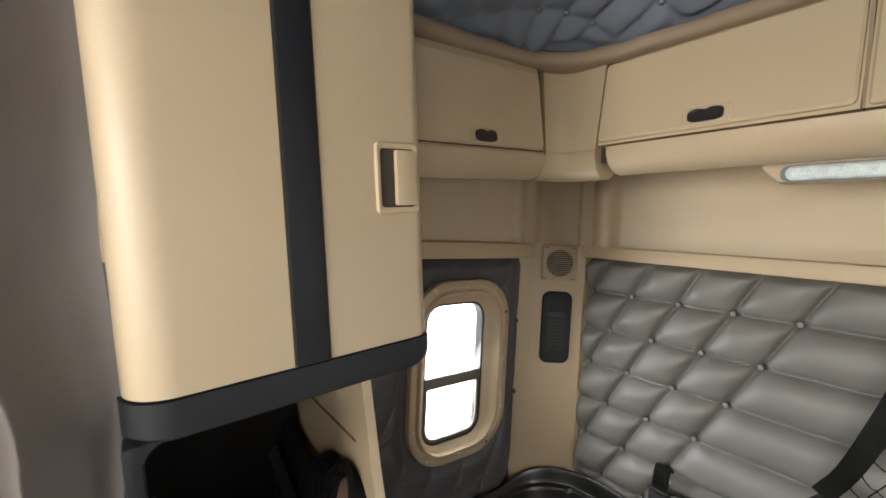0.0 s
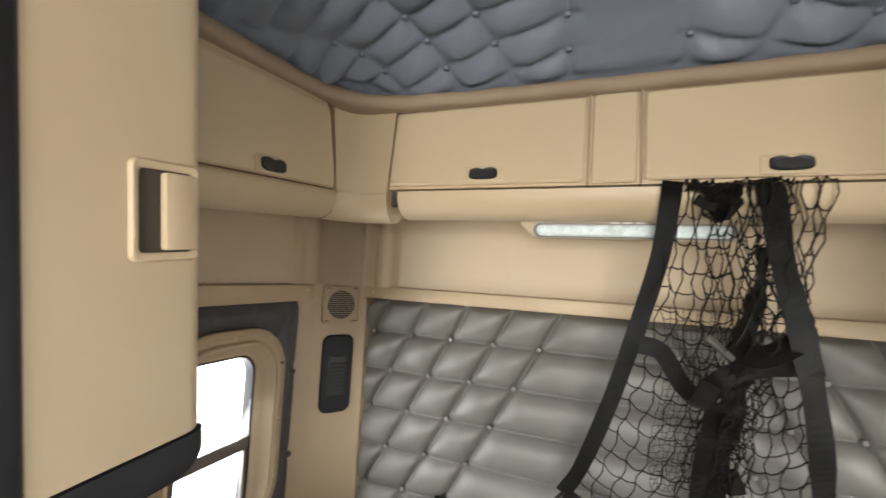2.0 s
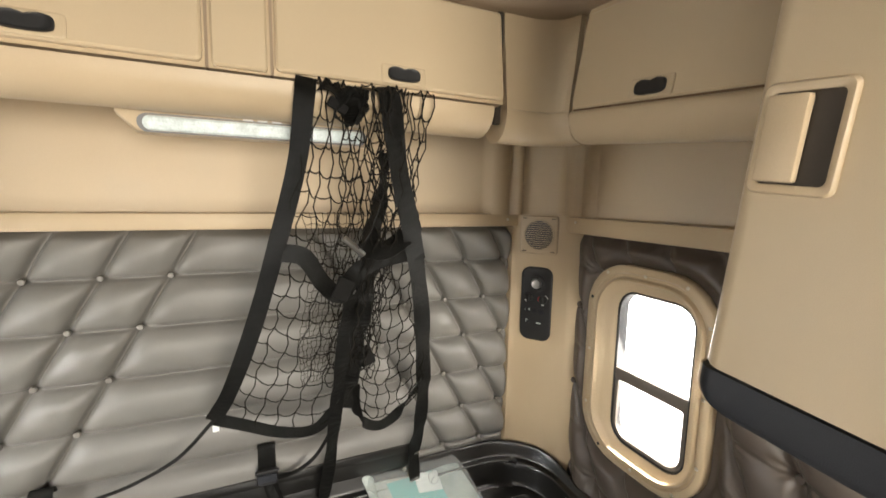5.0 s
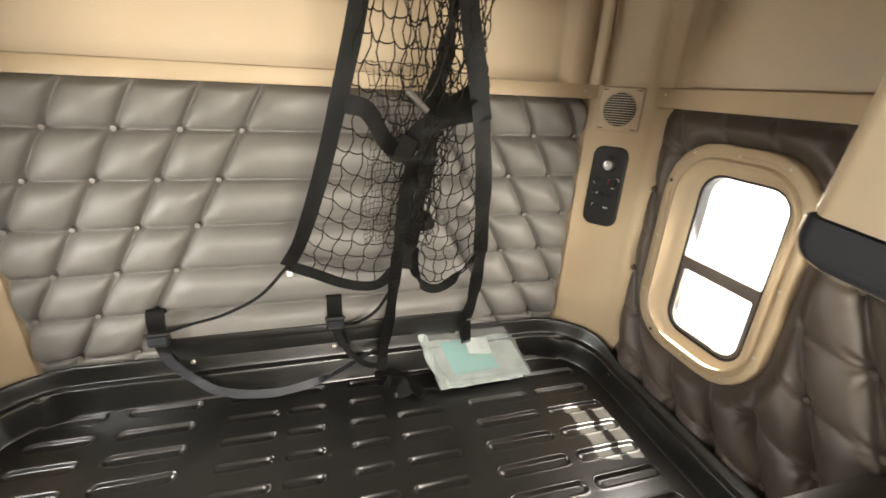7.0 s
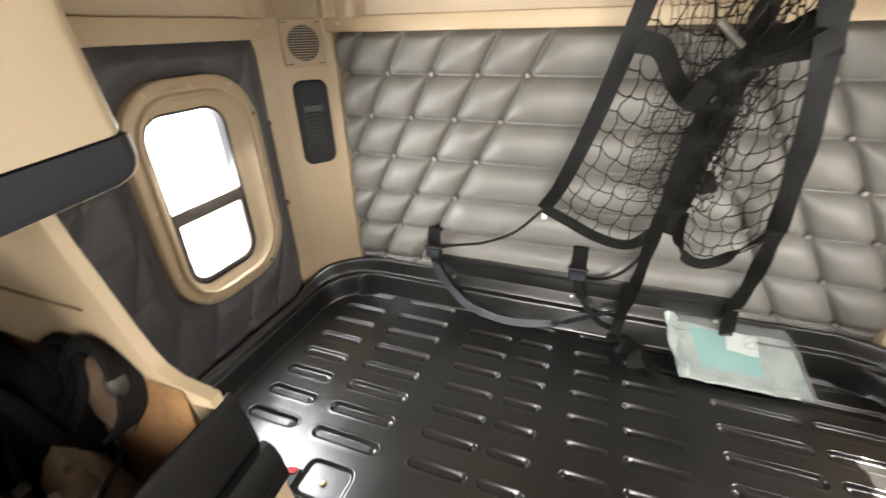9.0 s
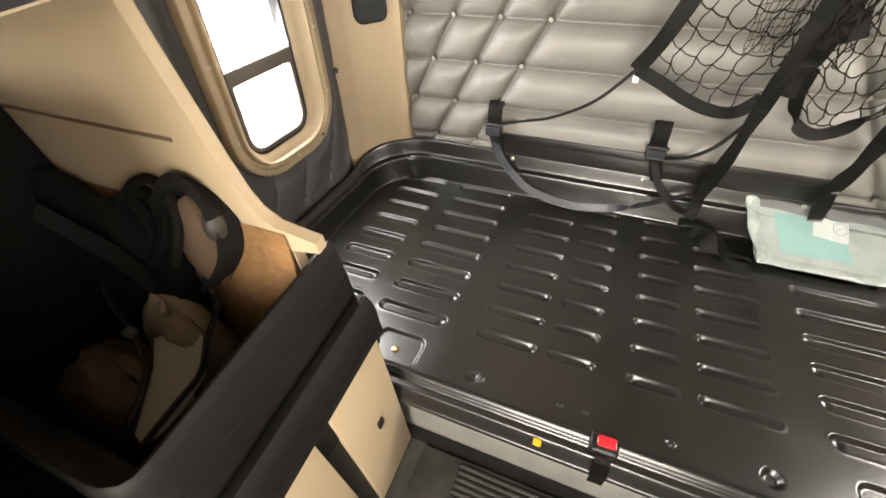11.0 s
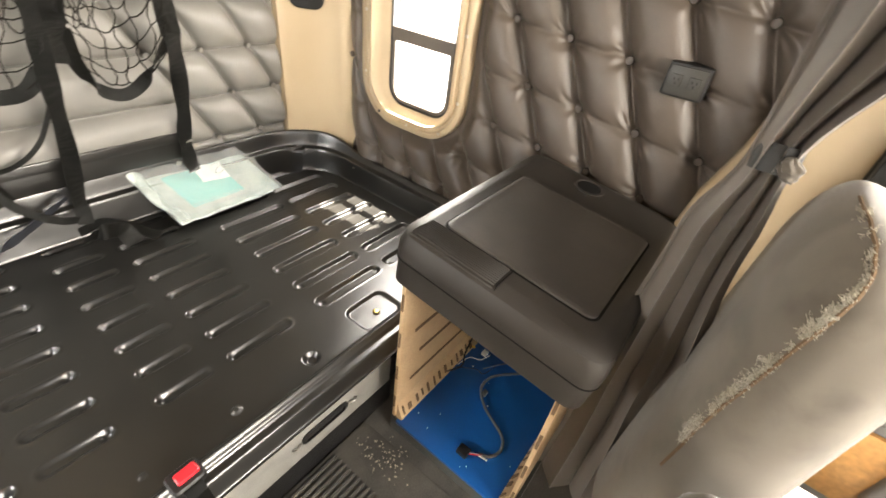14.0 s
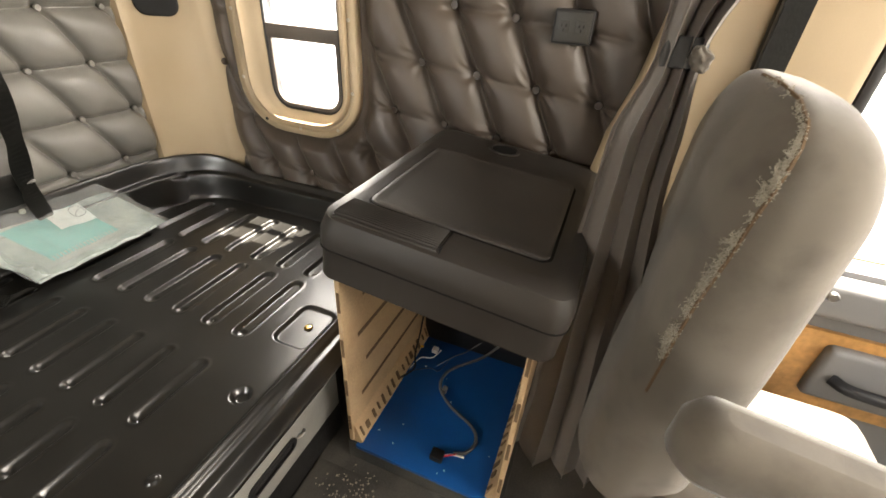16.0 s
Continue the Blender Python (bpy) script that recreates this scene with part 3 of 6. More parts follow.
def upper_wall():
    """Tan upper wall with fluted corners, from the belt up behind the cupboards."""
    plan = [(-1.128, 0.9), (-1.128, 2.295), (-1.120, 2.305), (-1.108, 2.312), (-1.106, 2.345), (-1.116, 2.36), (-1.114, 2.372), (-1.098, 2.38), (-1.088, 2.40), (-1.090, 2.425), (-1.098, 2.44), (-1.082, 2.475), (-1.045, 2.52), (-1.000, 2.556),
            (-0.984, 2.562), (-0.976, 2.546), (-0.962, 2.538), (-0.946, 2.544), (-0.938, 2.572), (-0.930, 2.576), (-0.922, 2.566), (-0.90, 2.560), (-0.862, 2.566), (-0.846, 2.585), (-0.838, 2.615), (-0.825, 2.625)]
    full = plan + [(-x, y) for x, y in reversed(plan)]
    bm = sweep(full, [(0, 1.53), (0, 1.87), (0.015, 1.87), (0.015, 1.53)])
    tagged(part("upper_wall", bm, TAN, smooth=60), "smooth tan upper wall with fluted rear corners", "wall", kind="structure")


upper_wall()


def screw_on_belt(x, y, z, rz):
    return tagged(piece("trim_screw", SCREW_MESH, None, pose(x, y, z, 90, 0, rz)), "small round tan trim screw", "screw", "trim screws")


for x, y, rz in ((-0.925, 2.574, 0), (0.925, 2.574, 0), (-1.094, 2.37, 90), (1.094, 2.37, -90)):
    screw_on_belt(x, y, 1.51, rz)

# ---------------------------------------------------------------- speakers, vent and control panel on the posts


def post_frame(sx, z):
    """Pose on the slanted face of a post; local x along the face, y up, z into the room."""
    a, b = Vector((sx * 0.99, 2.575, 0)), Vector((sx * 1.085, 2.445, 0))
    mid = (a + b) / 2
    along = (b - a).normalized() * (1 if sx > 0 else -1)
    up = Vector((0, 0, 1))
    out = along.cross(up)
    return Matrix(((along.x, up.x, out.x, mid.x), (along.y, up.y, out.y, mid.y), (along.z, up.z, out.z, z), (0, 0, 0, 1)))


def speaker(sx):
    s = thing("speaker", "small tan square speaker with a round slotted grille", "speaker", "post speakers", post_frame(sx, 1.455))
    part("plate", rect_loft([(0.152, 0.154, 0.012, 0, 0, -0.004), (0.152, 0.154, 0.012, 0.006, 0, -0.004), (0.144, 0.146, 0.010, 0.010, 0, -0.004)]), TAN, s)
    ring = loft([[(r * math.cos(2 * math.pi * k / 40), r * math.sin(2 * math.pi * k / 40) - 0.004, z) for k in range(40)] for r, z in ((0.063, 0.0095), (0.063, 0.012), (0.059, 0.013), (0.057, 0.011), (0.057, 0.0095))], closed=True)
    part("grille_rim", ring, TAN, s)
    hole = loft([[(0.057 * math.cos(2 * math.pi * k / 40), 0.057 * math.sin(2 * math.pi * k / 40) - 0.004, z) for k in range(40)] for z in (0.0085, 0.0105)])
    part("cone", hole, BLACK, s, "dark speaker cone behind the slots")
    for i in range(13):
        y = -0.050 + 0.100 * i / 12
        hw = math.sqrt(max(0, 0.058 ** 2 - y * y))
        part("slat", rbox(-hw, hw, y - 0.0012 - 0.004, y + 0.0012 - 0.004, 0.0108, 0.0135, 0), TAN, s)
    for px in (-0.058, 0.058):
        for py in (-0.070, 0.062):
            part("slot", rbox(px - 0.009, px + 0.009, py - 0.0016, py + 0.0016, 0.0098, 0.0112, 0), SPEAKER, s, "dark slot in the speaker plate")
    return s


speaker(-1)
speaker(1)


VENT_DARK = material("green_black_plastic", (0.006, 0.009, 0.006), 0.35, grain=0.1, spots=0.1)


def vent_panel():
    s = thing("air_vent", "slate plastic air vent with dark louvres on the tan corner post", "vent", at=post_frame(-1, 1.172))
    part("plate", rect_loft([(0.128, 0.312, 0.034, 0), (0.128, 0.312, 0.034, 0.006), (0.118, 0.302, 0.031, 0.010), (0.108, 0.292, 0.028, 0.008)]), SLATE, s)
    part("opening", rbox(-0.035, 0.035, -0.088, 0.072, 0.0075, 0.0095, 0), VENT_DARK, s, "black louvre opening")
    for i in range(9):
        y = -0.08 + 0.015 * i
        part("louvre", move(rbox(-0.033, 0.033, -0.0045, 0.0045, -0.001, 0.001, 0), pose(0, y, 0.0095, -14, 0, 0)), VENT_DARK, s)
    part("louvre_handle", rbox(-0.02, 0.02, 0.066, 0.071, 0.008, 0.016, 0.002), BLACK, s)
    return s


vent_panel()


def control_panel():
    s = thing("control_panel", "black bunk control panel with a silver knob and small switches", "control panel", at=post_frame(1, 1.168))
    part("plate", rect_loft([(0.128, 0.305, 0.036, 0), (0.128, 0.305, 0.036, 0.006), (0.118, 0.295, 0.032, 0.009)]), BLACK, s)
    part("knob", loft([[(r * math.cos(2 * math.pi * k / 24), 0.085 + r * math.sin(2 * math.pi * k / 24), z) for k in range(24)] for r, z in ((0.021, 0.008), (0.021, 0.014), (0.017, 0.022), (0.006, 0.023))]), STEEL, s, "silver round knob")
    part("knob_ring", loft([[(r * math.cos(2 * math.pi * k / 24) + 0.004, 0.085 + r * math.sin(2 * math.pi * k / 24), z) for k in range(24)] for r, z in ((0.034, 0.0085), (0.033, 0.012), (0.026, 0.0125), (0.024, 0.0095))], closed=True), BLACK, s, "black ring round the knob")
    for px, py in ((-0.028, 0.026), (0.030, 0.020)):
        part("dial", loft([[(px + r * math.cos(2 * math.pi * k / 20), py + r * math.sin(2 * math.pi * k / 20), z) for k in range(20)] for r, z in ((0.017, 0.008), (0.016, 0.015), (0.012, 0.018))]), BLACK, s, "black round dial")
        part("dial_grip", rbox(px - 0.003, px + 0.003, py - 0.014, py + 0.014, 0.016, 0.0235, 0.002), BLACK, s)
    arcs = ((-0.028, 0.026, 100, 190, SLATE), (-0.028, 0.026, 205, 240, WHITE), (0.030, 0.020, 20, 70, WHITE), (0.030, 0.020, 250, 285, WHITE), (0.030, 0.020, 140, 200, RED))
    for px, py, a0, a1, mat in arcs:
        pts = [(px + 0.0205 * math.cos(radians(a0 + (a1 - a0) * k / 6)), py + 0.0205 * math.sin(radians(a0 + (a1 - a0) * k / 6)), 0.0092) for k in range(7)]
        part("marking", tube(pts, 0.0013, 4), mat, s, "curved dial marking")
    for px, py, w, h in ((-0.030, -0.026, 0.020, 0.016), (-0.003, -0.029, 0.018, 0.018), (0.026, -0.030, 0.022, 0.020), (-0.032, -0.072, 0.018, 0.018), (0.016, -0.078, 0.026, 0.014)):
        part("switch", rbox(px - w / 2, px + w / 2, py - h / 2, py + h / 2, 0.008, 0.0138, 0.003), SLATE, s)
    for px, py, w, h in ((-0.041, -0.027, 0.006, 0.003), (-0.024, -0.024, 0.007, 0.009), (-0.036, -0.072, 0.003, 0.013), (-0.031, -0.067, 0.007, 0.003), (0.017, -0.077, 0.018, 0.006)):
        part("marking", rbox(px - w / 2, px + w / 2, py - h / 2, py + h / 2, 0.0134, 0.0144, 0.0004), HAZE_FILM, s, "small pale marking bar")
    return s


control_panel()

# ---------------------------------------------------------------- overhead cupboards


def latch(parent, m):
    """Dark oval paddle latch in a tan surround; local z out of the door."""
    base = part("latch_surround", rect_loft([(0.104, 0.042, 0.006, 0), (0.104, 0.042, 0.006, 0.0025), (0.098, 0.036, 0.005, 0.004)]), TAN_DOOR, parent, at=m)
    rim = []
    for k in range(44):
        a = 2 * math.pi * k / 44
        ca, sa = math.cos(a), math.sin(a)
        x = 0.038 * math.copysign(abs(ca) ** 0.55, ca)
        waist = 0.72 + 0.28 * min(1.0, abs(x) / 0.016) if sa > 0 else 0.94
        rim.append((x, 0.0165 * math.copysign(abs(sa) ** 0.6, sa) * waist))
    part("latch", loft([[(x * s, y * s, z) for x, y in rim] for s, z in ((1.0, 0.003), (1.0, 0.007), (0.93, 0.0095), (0.7, 0.0085))]), BLACK, base, "dark paddle latch")
    part("latch_tab", rbox(-0.008, 0.008, 0.010, 0.0165, 0.004, 0.0075, 0.001), TAN_DOOR, base)
    return base


CAB_PROFILE = [(2.09, 1.832), (2.118, 2.06), (2.14, 2.075), (2.64, 2.075), (2.64, 1.83)]


def facing(x, y, z, tilt=7.0, rz=0.0):
    """Local z towards -y (into the room), tilted upwards."""
    return pose(x, y, z, 90 - tilt, 0, rz)


def overhead(x0, x1, latch_x, label):
    c = thing("overhead_cabinet", label, "cabinet", "rear overhead cabinets")
    part("body", extrude_profile(CAB_PROFILE, x0, x1), TAN, c)
    w, h = x1 - x0 - 0.008, 0.218
    door = part("door", rect_loft([(w, h, 0.012, -0.002), (w, h, 0.012, 0.008), (w - 0.01, h - 0.01, 0.010, 0.012)]), TAN_DOOR, c, at=facing((x0 + x1) / 2, 2.102, 1.948))
    latch(door, pose(latch_x - (x0 + x1) / 2, -0.085, 0.012))
    return c


overhead(-0.612, -0.080, -0.333, "tan vinyl-covered rear overhead cabinet with a dark latch, closed")
overhead(0.042, 0.585, 0.315, "tan vinyl-covered rear overhead cabinet, closed over the hanging net")
c = thing("overhead_filler", "narrow tan filler panel between the rear overhead cabinets", "panel")
part("body", extrude_profile(CAB_PROFILE, -0.074, 0.036), TAN, c)
part("face", rect_loft([(0.100, 0.226, 0.008, -0.002), (0.100, 0.226, 0.008, 0.006), (0.092, 0.218, 0.008, 0.010)]), TAN_DOOR, c, at=facing(-0.019, 2.102, 1.948))
for x in (-0.077, 0.039):
    tagged(part("cabinet_joint", rbox(x - 0.003, x + 0.003, 2.100, 2.13, 1.835, 2.06, 0), TRIM), "dark joint between overhead cabinets", "joint", kind="structure")

lip = [(2.088, 1.826), (2.090, 1.806), (2.099, 1.786), (2.117, 1.769), (2.142, 1.758), (2.170, 1.755), (2.196, 1.760), (2.218, 1.774), (2.234, 1.80), (2.24, 1.828)]
bm = extrude_profile(lip, -0.585, 0.56)
tagged(part("cabinet_valance", bm, TAN, smooth=60), "rounded tan valance under the rear overhead cabinets", "valance", kind="structure")


def corner_unit(sx):
    """Curved corner between rear and side cupboards with its rounded underside."""
    plan = [(-0.622 if sx < 0 else -0.600, 2.092), (-0.66, 2.092), (-0.695, 2.089), (-0.722, 2.081), (-0.740, 2.067), (-0.7495, 2.050), (-0.752, 2.036)]
    pl = [(-sx * x, y) for x, y in plan]
    if sx > 0:
        pl.reverse()
    o = thing("corner_cabinet", "curved tan corner panel between the overhead cabinets", "cabinet", "corner cabinets")
    face = [(-0.0, 1.8235), (-0.20, 1.8235), (-0.20, 2.07), (-0.03, 2.07), (-0.028, 2.05)]
    part("face", sweep(pl, face), TAN_DOOR, o, smooth=60)
    prof = [(0.0, 1.8225), (0.002, 1.812), (-0.004, 1.786), (-0.015, 1.764), (-0.034, 1.748), (-0.056, 1.742), (-0.082, 1.747), (-0.104, 1.764), (-0.118, 1.8225)]
    part("rolled_underside", sweep(pl, prof), TAN, o, smooth=60)
    return o


for sx in (-1, 1):
    corner_unit(sx)


for x0, x1 in ((-0.622, -0.606), (0.583, 0.602)):
    tagged(part("cabinet_joint", rbox(x0, x1, 2.125, 2.14, 1.79, 2.07, 0), SPEAKER), "dark gap at the end of the rear overhead cabinets", "joint", kind="structure")


def side_overhead(sx):
    c = thing("side_overhead_cabinet", "tan side overhead cabinet with a dark latch, closed", "cabinet", "side overhead cabinets")
    prof = [(0.757, 1.85), (0.757, 1.8185), (0.750, 1.8155), (0.7475, 1.806), (0.751, 1.786), (0.762, 1.764), (0.779, 1.748), (0.801, 1.740), (0.826, 1.740), (0.848, 1.750), (0.862, 1.774), (0.868, 1.82), (1.14, 1.83), (1.14, 2.07), (0.784, 2.07), (0.776, 2.05)]
    loops = [[(sx * a, y, z) for a, z in prof] for y in (1.30, 2.036)]
    part("body", loft(loops), TAN, c, smooth=60)
    c.matrix_basis = turn_about(2.0, 1.74, 5.0)
    part("crease", rbox(sx * 0.7545, sx * 0.7585, 1.32, 2.03, 1.8188, 1.8225, 0), GROOVE, c, "shadow line under the door")
    part("door_gap", rbox(sx * 0.7695, sx * 0.78, 2.0335, 2.0355, 1.825, 2.05, 0), TRIM, c, "thin gap beside the door")
    m = pose(sx * 0.7655, 1.75, 1.936, 0, 0, -sx * 90) @ pose(0, 0, 0, 84, 0, 0)
    door = part("door", rect_loft([(0.56, 0.228, 0.02, -0.004), (0.56, 0.228, 0.02, 0.005), (0.552, 0.220, 0.018, 0.009)]), TAN_DOOR, c, at=m)
    latch(door, pose(0.04 if sx < 0 else -0.04, -0.092, 0.009))
    return c


for sx in (-1, 1):
    side_overhead(sx)

# reading lamp under the rear cupboards
lamp = thing("reading_lamp", "tan under-cabinet lamp with a frosted lens, switched off", "lamp", at=pose(0.02, 2.235, 1.762))
part("housing", move(rect_loft([(0.55, 0.088, 0.010, 0.0), (0.55, 0.088, 0.010, 0.016), (0.545, 0.084, 0.012, 0.022), (0.49, 0.070, 0.016, 0.052)]), pose(0.0, 0.006, 0.009, 180, 0, 0)), TAN, lamp, smooth=30)
part("lens", move(rect_loft([(0.455, 0.030, 0.0148, 0), (0.455, 0.030, 0.0148, 0.004), (0.438, 0.022, 0.0105, 0.008)]), pose(0.0, -0.0345, -0.026, 90 + 12, 0, 0)), LENS, lamp, "frosted ribbed lens")
part("lens_rim", move(rect_loft([(0.475, 0.038, 0.0186, -0.002), (0.475, 0.038, 0.0186, 0.0025), (0.457, 0.032, 0.0158, 0.0025), (0.457, 0.032, 0.0158, -0.002)], cap_first=False, cap_last=False, closed=True), pose(0.0, -0.0335, -0.026, 90 + 12, 0, 0)), DOOR_GREY, lamp, "grey rim of the lens")
for i in range(3):
    part("rocker", rbox(-0.04 + 0.03 * i, -0.02 + 0.03 * i, -0.04, -0.03, -0.008, -0.004, 0.001), WHITE, lamp, "tiny white rocker")

# ---------------------------------------------------------------- headliner and its trim
U = [(-0.785, 0.6), (-0.785, 1.85), (-0.78, 1.92), (-0.765, 1.98), (-0.74, 2.03), (-0.70, 2.07), (-0.65, 2.098), (-0.58, 2.115), (-0.4, 2.128), (0, 2.135)]
U_FULL = U + [(-x, y) for x, y in reversed(U[:-1])]
TRIM_PROF = [(-0.06, 2.07), (0.012, 2.07), (0.022, 2.078), (0.026, 2.092), (0.02, 2.106), (0.0, 2.116), (-0.06, 2.12)]
dense = []
for a, b in zip(U_FULL, U_FULL[1:]):
    n = max(1, int(math.dist(a, b) / 0.02))
    dense += [(a[0] + (b[0] - a[0]) * i / n, a[1] + (b[1] - a[1]) * i / n) for i in range(n)]
bm = sweep(dense + [U_FULL[-1]], [(-a, z) for a, z in TRIM_PROF])
for v in bm.verts:
    v.co.z += 0.004 * noise.noise(v.co * 9) + 0.002 * noise.noise(v.co * 31)
    v.co.z -= 0.07 * max(0.0, 2.02 - v.co.y)
tagged(part("headliner_trim", bm, TRIM, smooth=60), "rolled tan fabric trim round the headliner above the cabinets", "trim", kind="structure")



def headliner():
    q = thing("quilted_headliner", "blue-grey button-tufted vinyl headliner", "headliner", kind="structure")
    hw, yb, yf = 0.80, 2.15, -0.3
    rise, fall = 0.30, 0.22

    def dome(d):
        return rise * (1 - math.exp(-max(0.0, d) / fall))

    arc = [0.0]
    for i in range(1, 1300):
        d = i * 0.002
        arc.append(arc[-1] + 0.002 * math.hypot(1, rise / fall * math.exp(-d / fall)))

    def base(x, y):
        dx, dy = hw - abs(x), yb - y
        k = 0.10
        d = -k * math.log(math.exp(-dx / k) + math.exp(-dy / k)) + 0.02
        return 2.066 + dome(d) + 0.6 * max(0.0, 0.02 - d) - 0.07 * max(0.0, 2.02 - y)

    def f(u, v):
        x, y = -hw + 2 * hw * u, yb - (yb - yf) * v
        ax = abs(x)
        p = (ax - 0.13) / 0.158
        r = (arc[min(1299, int((yb - y) / 0.002))] - 0.03) / 0.0425
        p -= 0.1 * (r - 1.7) * min(1.0, max(0.0, p))
        a = (r + p) / 2
        fa, fb = a - math.floor(a), p - math.floor(p)
        da, db = min(fa, 1 - fa), min(fb, 1 - fb)
        h = 0.030 * (0.06 + 0.94 * (1 - (1 - 2 * da) ** 2.2)) * (0.06 + 0.94 * (1 - (1 - 2 * db) ** 2.2))
        if p < 0:
            h = h + (0.016 - h) * step(-p, 0.30)
        h += 0.006 * noise.noise((x * 8, y * 8, 0.5)) + 0.003 * noise.noise((x * 28, y * 28, 2.5)) + 0.0018 * noise.noise((x * 70, y * 40, 4.5)) * math.exp(-min(da, db) / 0.12)
        d = min(hw - ax, yb - y, (hw - ax + yb - y - 0.19) * 0.8)
        cut = max(0.0, math.hypot(max(0.0, ax - 0.58), max(0.0, y - 1.93)) - 0.215)
        return (x, y, base(x, y) + 0.010 - (h + 0.010) * step(d - 0.005, 0.05) * (1 - step(cut, 0.02)) + 4 * cut)
    sheet(260, 540, f, "padding", QUILT_TOP, q)
    for m in range(0, 40):
        s_at = 0.03 + 0.0425 * m
        dy = next((i for i, t in enumerate(arc) if t >= s_at), 0) * 0.002
        y = yb - dy
        if y < 0.9:
            break
        for k in range(0, 5):
            if (m + k) % 2:
                continue
            ax = 0.13 + 0.158 * (k + 0.1 * (m - 1.7) * min(1, k))
            if ax > 0.70 or y > 2.10:
                continue
            for sx in (-1, 1):
                piece("button", BUTTON_TOP_MESH, q, pose(sx * ax, y, base(ax, y) - 0.004, 180, 0, 0))


headliner()

# ---------------------------------------------------------------- bunk
DECK = 0.395
COLS = ((-0.945, -0.765), (-0.695, -0.475), (-0.373, -0.205), (-0.168, -0.048), (0.040, 0.158), (0.205, 0.377), (0.472, 0.712), (0.748, 0.972))


def pan_height(x, y):
    h = DECK
    # rim with wide rounded corners: lower wall, narrow ledge, upper wall, rolled top
    hx, y1, r = 1.10, 2.60, 0.27
    qx, qy = abs(x) - (hx - r), y - (y1 - r)
    d = math.hypot(max(qx, 0), max(qy, 0)) + min(max(qx, qy), 0) - r
    tall = step(y - 2.25, 0.25)
    low = 0.088 + 0.012 * tall
    h += low * step(d + 0.064, 0.010) + (0.018 + 0.042 * tall) * step(d + 0.030, 0.018)
    h += 0.03 * max(0.0, min(d + 0.046, 0.016))
    if d > -0.004:
        h -= 0.10 * step(d + 0.004, 0.02)
    # pressed slots
    if abs(x) < 1.0 and 1.74 < y < 2.56:
        for i, (a, b) in enumerate(COLS):
            if a - 0.03 < x < b + 0.03:
                half = 0.0175 if i in (0, 1, 6, 7) else 0.0125
                k = round((2.512 - y) / 0.1015)
                k = min(7, max(0, k))
                yy = 2.512 - 0.1015 * k
                px = max(a + half - x, 0, x - (b - half))
                sd = math.hypot(px, y - yy) - half
                taper = 1.0 if i in (0, 1, 6, 7) else 0.35 + 0.65 * min(1.0, max(0.0, ((x - a) if i < 4 else (b - x)) / (b - a)))
                h -= 0.0105 * taper * (1 - step(sd + 0.006, 0.011))
                h += 0.0010 * math.exp(-((sd - 0.006) / 0.004) ** 2)
                inner = b - half if i < 4 else a + half
                dd = math.hypot(x - inner, y - yy)
                h -= (0.0035 if i in (0, 1, 6, 7) else 0.005) * (1 - step(dd - 0.002, 0.012))
    # front corners with a recessed seat for the fixing screws
    for cx in (-0.57, 0.57):
        sx_, sy_ = abs(x - cx) - 0.045, abs(y - 1.67) - 0.025
        sd = math.hypot(max(sx_, 0), max(sy_, 0)) + min(max(sx_, sy_), 0) - 0.025
        h -= 0.008 * (1 - step(sd + 0.006, 0.012))
    for cx, cy, rr, amp in ((0.34, 1.66, 0.022, -0.014), (0.14, 1.662, 0.012, 0.006), (-0.317, 1.659, 0.012, 0.006), (-0.34, 1.66, 0.02, -0.006), (-0.05, 1.665, 0.008, 0.003), (-0.11, 1.662, 0.008, 0.003)):
        dd = math.hypot(x - cx, y - cy)
        h += amp * (1 - step(dd - rr * 0.5, rr * 0.6))
    # front edge: ridge, groove, rolled lip
    h += 0.010 * math.exp(-((y - 1.605) / 0.007) ** 2)
    if y < 1.593:
        h -= 0.012 * step(1.593 - y, 0.006)
    if y < 1.572:
        h -= 0.045 * step(1.572 - y, 0.02)
    h += 0.0012 * noise.noise((x * 5, y * 5, 4.0))
    return h


bunk = thing("bunk", "black moulded plastic bunk pan with pressed slots and no mattress", "bunk")
side = np.linspace(0.99, 1.125, 90)
xs = np.concatenate((-side[::-1], np.linspace(-0.986, 0.986, 700), side))
ys = np.concatenate((np.linspace(1.548, 2.497, 380), np.linspace(2.5, 2.63, 90)))
verts = [(float(x), float(y), pan_height(float(x), float(y))) for y in ys for x in xs]
nx_, ny_ = len(xs), len(ys)
faces = [(j * nx_ + i, j * nx_ + i + 1, (j + 1) * nx_ + i + 1, (j + 1) * nx_ + i) for j in range(ny_ - 1) for i in range(nx_ - 1)]
me = bpy.data.meshes.new("pan")
me.from_pydata(verts, [], faces)
for p in me.polygons:
    p.use_smooth = True
me.materials.append(PAN)
ob = new("pan", me)
ob.parent = bunk
part("carcass", rbox(-1.13, 1.13, 1.66, 2.64, 0.0, 0.36, 0), BLACK, bunk, "black bunk box below the pan")
part("front_rail", rbox(-0.60, 0.62, 1.585, 1.66, 0.275, 0.372, 0.006), BLACK, bunk, "black rail under the pan lip")
part("lip_seal", rbox(-0.62, 0.64, 1.556, 1.585, 0.330, 0.345, 0.004), PAN, bunk, "black rolled seal under the lip")
for x, y, z in ((-0.503, 2.555, 0.473), (-0.497, 2.587, 0.533), (-0.003, 2.587, 0.533), (0.497, 2.587, 0.533)):
    piece("bolt", SCREW_MESH, bunk, pose(x, y - 0.007, z, 82, 0, 0) @ Matrix.Scale(1.5, 4))
